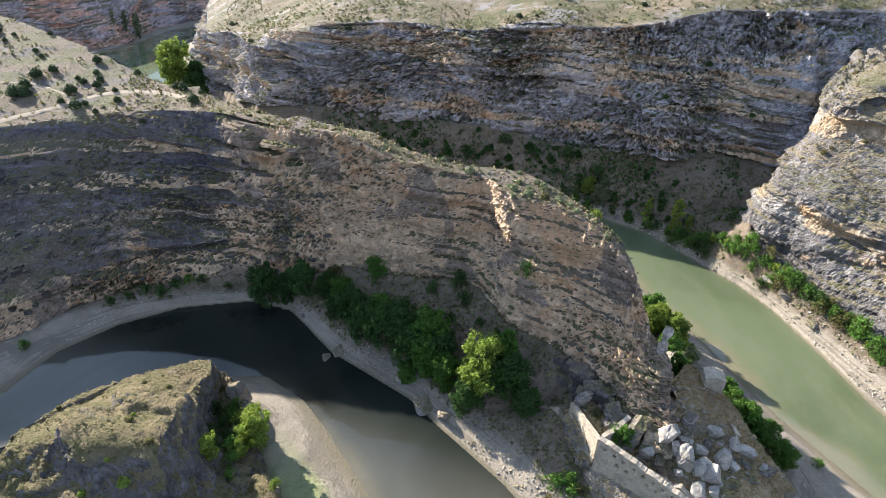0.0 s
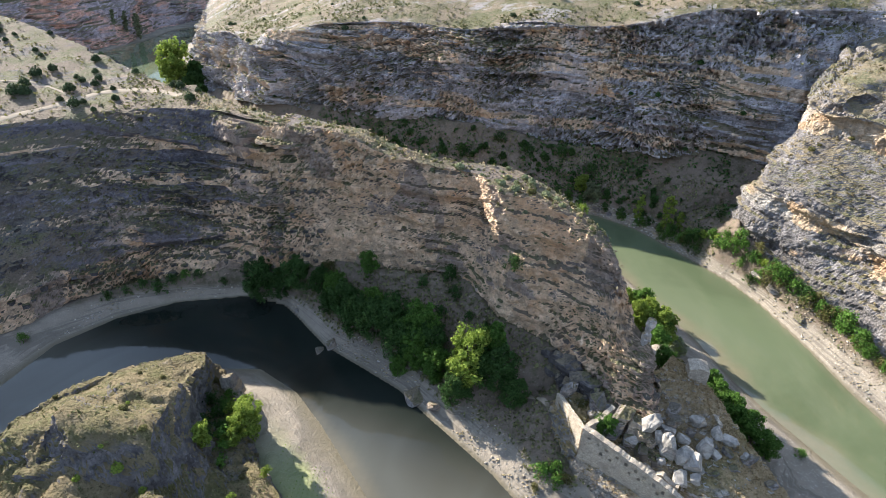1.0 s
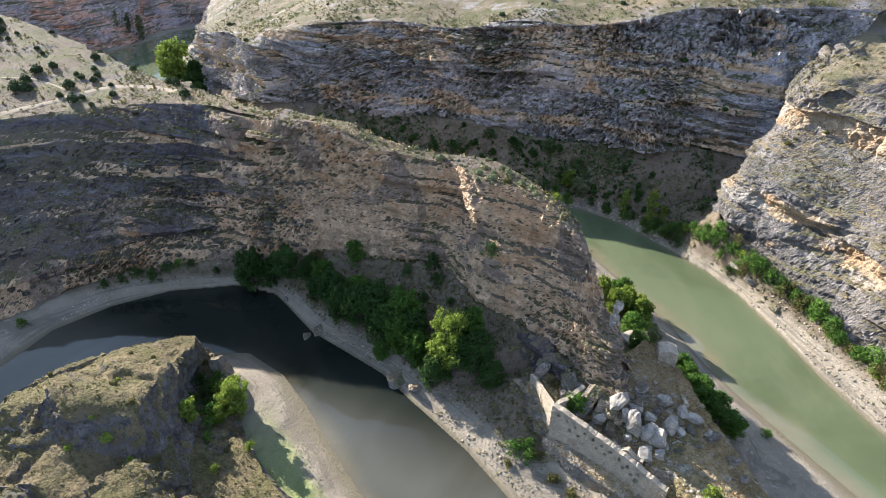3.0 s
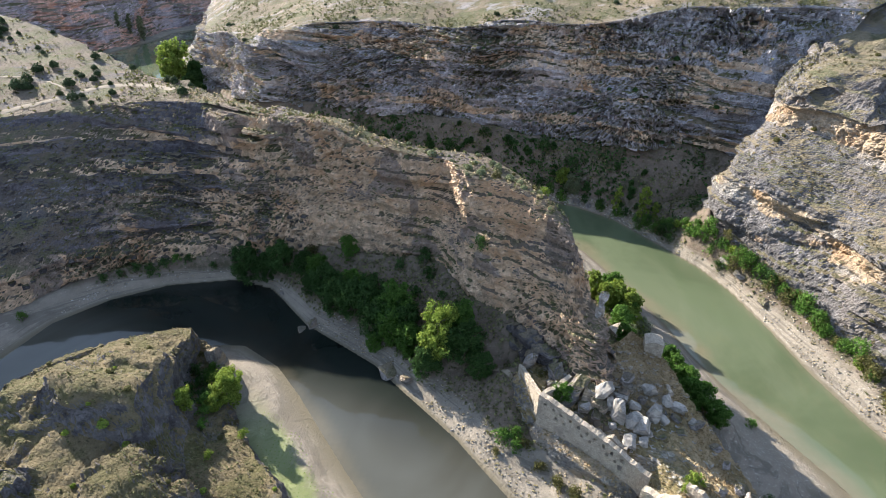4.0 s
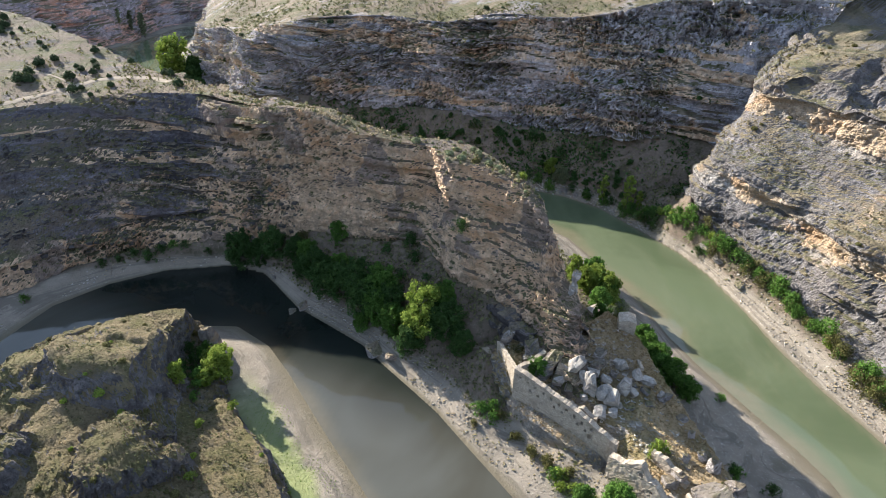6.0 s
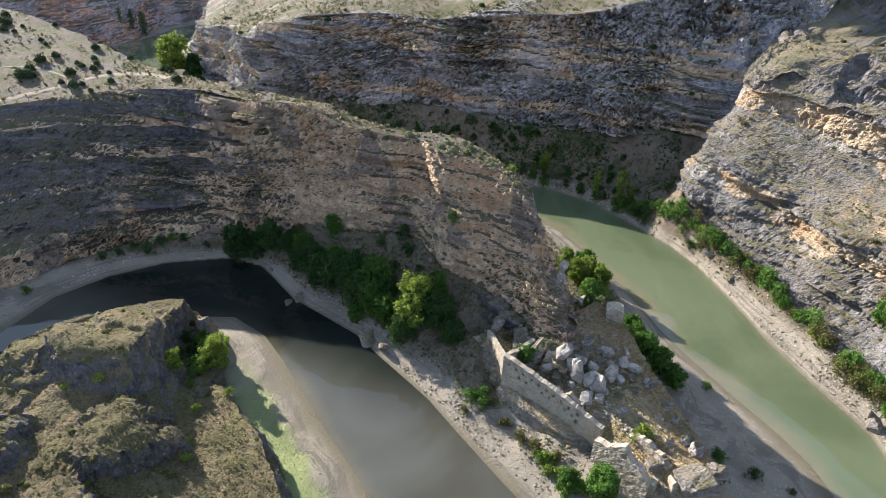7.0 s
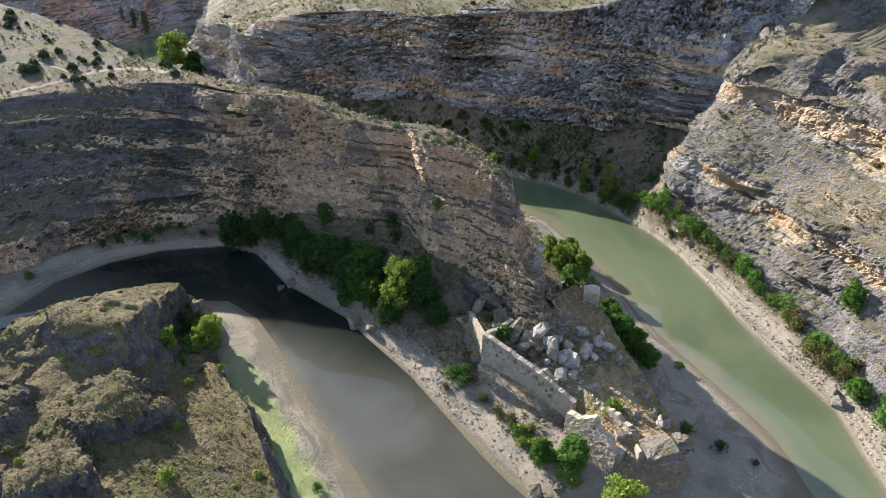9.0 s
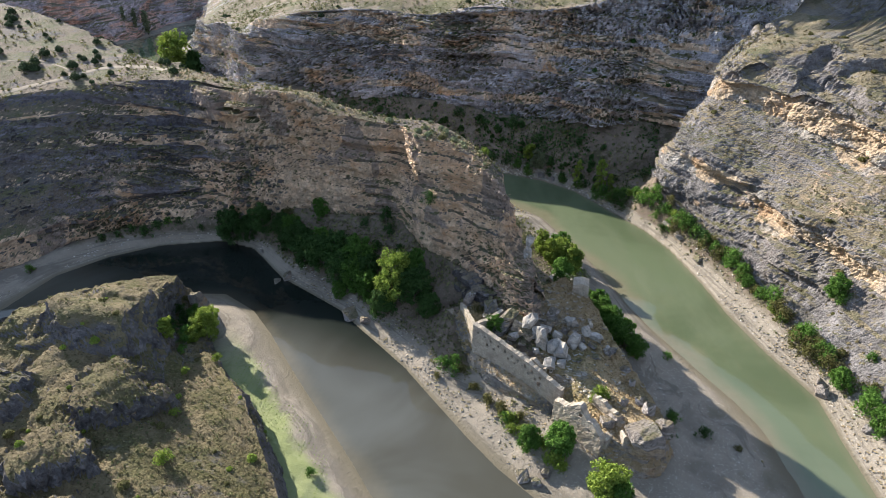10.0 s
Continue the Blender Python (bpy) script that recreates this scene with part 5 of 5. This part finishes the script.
def stones(name, count, seed, spots, size, material, label):
    """Loose stones, each a small uneven block, as one heap of stuff."""
    rng = np.random.default_rng(seed)
    base = np.array([(x, y, z) for x in (-1, 1) for y in (-1, 1) for z in (-1, 1)], float)
    faces = np.array([(0, 1, 3, 2), (4, 6, 7, 5), (0, 4, 5, 1), (2, 3, 7, 6), (0, 2, 6, 4), (1, 5, 7, 3)])
    p = spots[:count]
    n = len(p)
    f = size * (0.35 + rng.random(n) ** 3 * 1.8)
    v = base[None] * (1 + 0.28 * np.clip(rng.normal(size=(n, 8, 3)), -1.2, 1.2)) * (0.5, 0.42, 0.3)
    a = rng.random(n) * 2 * math.pi
    turn = np.stack([np.stack([np.cos(a), -np.sin(a), 0 * a], -1), np.stack([np.sin(a), np.cos(a), 0 * a], -1), np.stack([0 * a, 0 * a, 1 + 0 * a], -1)], 1)
    v = np.einsum("nij,nkj->nki", turn, v) * f[:, None, None] + p[:, None] + (0, 0, 0.03)
    me = bpy.data.meshes.new(name)
    me.from_pydata(v.reshape(-1, 3).tolist(), [], (faces[None] + 8 * np.arange(n)[:, None, None]).reshape(-1, 4).tolist())
    me.materials.append(material)
    return tagged(new(name, me), label, "stones", kind="stuff")


def bank_spots(count, seed, box, low, high):
    rng = np.random.default_rng(seed)
    pts = np.c_[rng.uniform(box[0], box[1], count), rng.uniform(box[2], box[3], count)]
    z = ground_height(pts)
    ok = (z > low) & (z < high) & ~inside(pts, LANDS[2]) & (fbm(np.c_[pts * 0.15, 0 * z], 2, seed) + 0.4 * rng.normal(size=count) > 0)
    return np.c_[pts, z][ok]


stones("stones", 7000, 61, bank_spots(60000, 61, (60, 90, 30, 140), 0.3, 4.5), 0.2, rock_pile, "pale loose stones on the sunlit bank")
stones("stones", 1800, 65, bank_spots(40000, 65, (20, 64, 106, 138), 0.1, 2.6), 0.3, rock_pile, "grey stones along the far bank")
stones("stones", 2600, 62, bank_spots(90000, 62, (-70, 34, 27, 90), 0.2, 2.6), 0.17, rock_pile, "loose stones along the river bank")
stones("stones", 800, 63, scatter("rock_terrace", 6000, (18, 48, 31, 62), 0.45, 63)[0], 0.36, rock_pile, "broken stone rubble on the terrace")
stones("stones", 1400, 64, scatter("cliff_ridge", 5000, (-90, -20, 70, 100), 0.4, 64, 4, 24)[0], 0.6, rock_shaded, "loose stones on the ledges, shade put into their colour")


def pinnacle():
    """A slim rock needle at the end of the ridge."""
    k = 26
    ang = np.linspace(0, 2 * math.pi, 22)
    rows = []
    for i in range(k):
        t = i / (k - 1)
        r = 0.74 - 0.36 * t + 0.2 * math.sin(9 * t) * (t > 0.55) if t < 0.97 else 0.2
        rows.append(np.stack([27.7 + 0.25 * t + r * np.cos(ang), 56.9 + r * 0.8 * np.sin(ang), np.full(22, 16.8 + 5.3 * t)], -1))
    v = np.array(rows)
    d = 0.14 * fbm(v * 1.3, 4, 5)
    v[:, :-1, :2] += d[:, :-1, None] * np.stack([np.cos(ang), np.sin(ang)], -1)[None, :-1]
    v[:, -1] = v[:, 0]
    return tagged(skin("rock_pinnacle", v, [rock_pile], soft=False), "slim weathered rock needle on the ridge end", "rock")


pinnacle()


# ---- ruins ----
def masonry():
    s = Shade("rubble_masonry")
    stone = s.cells(3.6, at=s.scaled((1, 1, 1.6)), out="Color")
    tone = s.axis(stone, 0)
    colour = s.mix(tone, (0.42, 0.355, 0.275), (0.54, 0.465, 0.365))
    colour = s.mix(s.ramp(s.noise(0.8, 6, 0.7), 0.45, 0.65), colour, (0.33, 0.28, 0.22))
    colour = s.mix(s.ramp(s.noise(2.2, 5, 0.7), 0.58, 0.7), colour, (0.17, 0.15, 0.125))
    joint = s.ramp(s.cells(3.6, at=s.scaled((1, 1, 1.6)), feature="DISTANCE_TO_EDGE"), 0.0, 0.07)
    colour = s.mix(joint, (0.24, 0.21, 0.17), colour)
    s.bump(joint, 0.7, 0.08)
    return s.done(colour, 0.93)


MASONRY = masonry()


def ruin_wall(label, a, b, foot, tops, thick=0.7, holes=(), ragged=0.5, seed=0, cell=0.24):
    """A ruined wall from a to b, in small cells: ragged along the top (tops: heights along it), with openings (along, up, width, height) right through."""
    a, b = Vector((*a, 0)), Vector((*b, 0))
    run = (b - a).length
    way = (b - a) / run
    side = Vector((-way.y, way.x, 0)) * thick / 2
    n = max(2, int(run / cell))
    high = max(tops) + ragged
    m = int((high - foot) / cell) + 1
    crest = [np.interp(i / n, np.linspace(0, 1, len(tops)), tops) + ragged * noise.fractal(Vector((i / n * run * 0.9, seed, 0)), 1.0, 2.0, 4) for i in range(n + 1)]
    full = {}
    for i in range(n):
        s = (i + 0.5) / n
        for j in range(m):
            z = foot + (j + 0.5) * cell
            if foot + j * cell < max(crest[i], crest[i + 1]) - 0.01 and not any(abs(s * run - u) < w / 2 and abs(z - v) < h / 2 for u, v, w, h in holes):
                full[i, j] = True
    bm = bmesh.new()
    made = {}

    def corner(i, j, k):
        if (i, j, k) not in made:
            p = a + way * (run * i / n) + side * k + Vector((0, 0, min(foot + j * cell, crest[i])))
            made[i, j, k] = bm.verts.new(p + 0.055 * Vector(noise.noise_vector(p * 1.7)) + 0.05 * Vector(noise.noise_vector(p * 5.1)))
        return made[i, j, k]

    for i, j in full:
        for k in (-1, 1):
            f = [corner(i, j, k), corner(i + 1, j, k), corner(i + 1, j + 1, k), corner(i, j + 1, k)]
            bm.faces.new(f if k < 0 else f[::-1])
        for di, dj, p, q in ((-1, 0, (0, 0), (0, 1)), (1, 0, (1, 1), (1, 0)), (0, -1, (1, 0), (0, 0)), (0, 1, (0, 1), (1, 1))):
            if (i + di, j + dj) not in full:
                bm.faces.new([corner(i + p[0], j + p[1], -1), corner(i + q[0], j + q[1], -1), corner(i + q[0], j + q[1], 1), corner(i + p[0], j + p[1], 1)])
    ob = part("ruined_wall", bm, MASONRY)
    return tagged(ob, label, "wall", "ruined walls")


SLOTS = []
for k in range(10):
    u = 1.0 + 1.25 * k
    crown = 10.2 - 0.19 * u if u < 9 else 8.5 - 0.33 * (u - 9)
    SLOTS += [(u, crown - 0.95, 0.4, 0.45)] + ([(u + 0.6, crown - 2.1, 0.4, 0.4)] if k % 3 else [])
SLOTS += [(12.2, 5.2, 0.7, 0.8)]
ruin_wall("low parapet wall of pale rubble stone", (17.9, 56.5), (20.2, 49.7), 5.2, (8.9, 9.2, 9.6), 0.6, (), 0.12, 1)
ruin_wall("long ruined rubble wall with small square openings", (20.1, 49.5), (33.2, 40.4), 2.4, (10.2, 9.8, 9.2, 8.6, 8.0, 7.0, 6.2), 0.8, SLOTS, 0.16, 2, 0.2)
ruin_wall("broken cross wall of rubble stone", (20.6, 49.9), (24.4, 53.0), 6.5, (10.0, 9.9, 10.4), 0.6, (), 0.3, 3)
ruin_wall("tall ruined gable wall with gaps and a window", (32.2, 39.2), (38.0, 33.2), 0.6, (5.6, 5.9, 6.6, 8.0, 6.2, 6.0, 4.6), 1.0, ((4.6, 6.3, 0.6, 0.6), (6.4, 4.8, 0.4, 0.5)), 0.4, 4, 0.2)
ruin_wall("broken return wall of the gable", (38.2, 33.4), (40.2, 35.6), 0.6, (4.4, 4.8, 4.4), 0.9, (), 0.4, 5, 0.2)
ruin_wall("short leaning ruined wall", (37.4, 39.4), (40.8, 35.2), 3.0, (6.6, 6.9, 6.4, 5.6), 0.7, (), 0.6, 11, 0.2)
ruin_wall("low broken wall along the terrace edge", (37.6, 60.2), (38.6, 52.6), 5.5, (8.9, 8.8, 8.4, 8.6), 0.5, (), 0.3, 6)
ruin_wall("pale masonry stump of a square tower", (36.4, 61.2), (39.0, 60.8), 4.5, (11.2, 11.6, 11.3), 2.4, (), 0.15, 7)
ruin_wall("grey stone ruin of a hut under the ridge end", (34.0, 69.4), (37.6, 71.0), 2.5, (6.0, 6.5, 5.8), 2.4, (), 0.2, 10)
ruin_wall("low crumbled wall on the terrace", (25.2, 47.8), (31.0, 44.0), 5.5, (7.6, 7.2, 7.4, 6.8), 0.7, (), 0.5, 8)
ruin_wall("crumbled end wall above the rocks", (40.2, 33.0), (46.2, 34.4), 2.0, (6.0, 6.4, 5.6, 6.0), 1.2, (), 0.7, 9)


# ---- dirt tracks ----
def dirt_track(line, wide, seed):
    """A worn strip of pale earth laid on the land."""
    at = np.linspace(0, len(line) - 1, 26 * (len(line) - 1))
    mid = spline([(x, y, 0) for x, y in line], at)[:, :2]
    way = np.gradient(mid, axis=0)
    way /= np.linalg.norm(way, axis=1, keepdims=True)
    off = np.c_[-way[:, 1], way[:, 0]]
    v = []
    for k in np.linspace(-1, 1, 7):
        p = mid + off * (wide / 2 * k * (1 + 0.25 * vnoise(np.c_[mid * 0.4, 0 * at], seed + int(k > 0))))[:, None]
        v.append([(x, y, drop(x, y) + (0.05 if abs(k) < 0.9 else -0.12)) for x, y in p])
    ob = skin("track", np.array(v), [TRACK], flip=True)
    return tagged(ob, "pale worn dirt track over the dry ground", "track", kind="structure")


def track_material():
    s = Shade("track_earth")
    colour = s.mix(s.noise(0.6, 6, 0.7), (0.235, 0.195, 0.145), (0.32, 0.268, 0.205))
    s.bump(s.noise(3, 5, 0.7), 0.5, 0.1)
    return s.done(colour, 0.95)


TRACK = track_material()
dirt_track([(-98, 97), (-90, 99.4), (-82, 104.6), (-75.6, 110), (-70, 113.6), (-62, 114), (-54, 110.6)], 2.4, 1)
dirt_track([(-98.7, 116), (-92, 117.4), (-87.1, 116.5), (-81, 113.4), (-76.4, 110.4)], 0.7, 2)
dirt_track([(9.0, 64.5), (12.4, 61.0), (15.4, 58.2), (17.2, 55.6)], 0.9, 3)
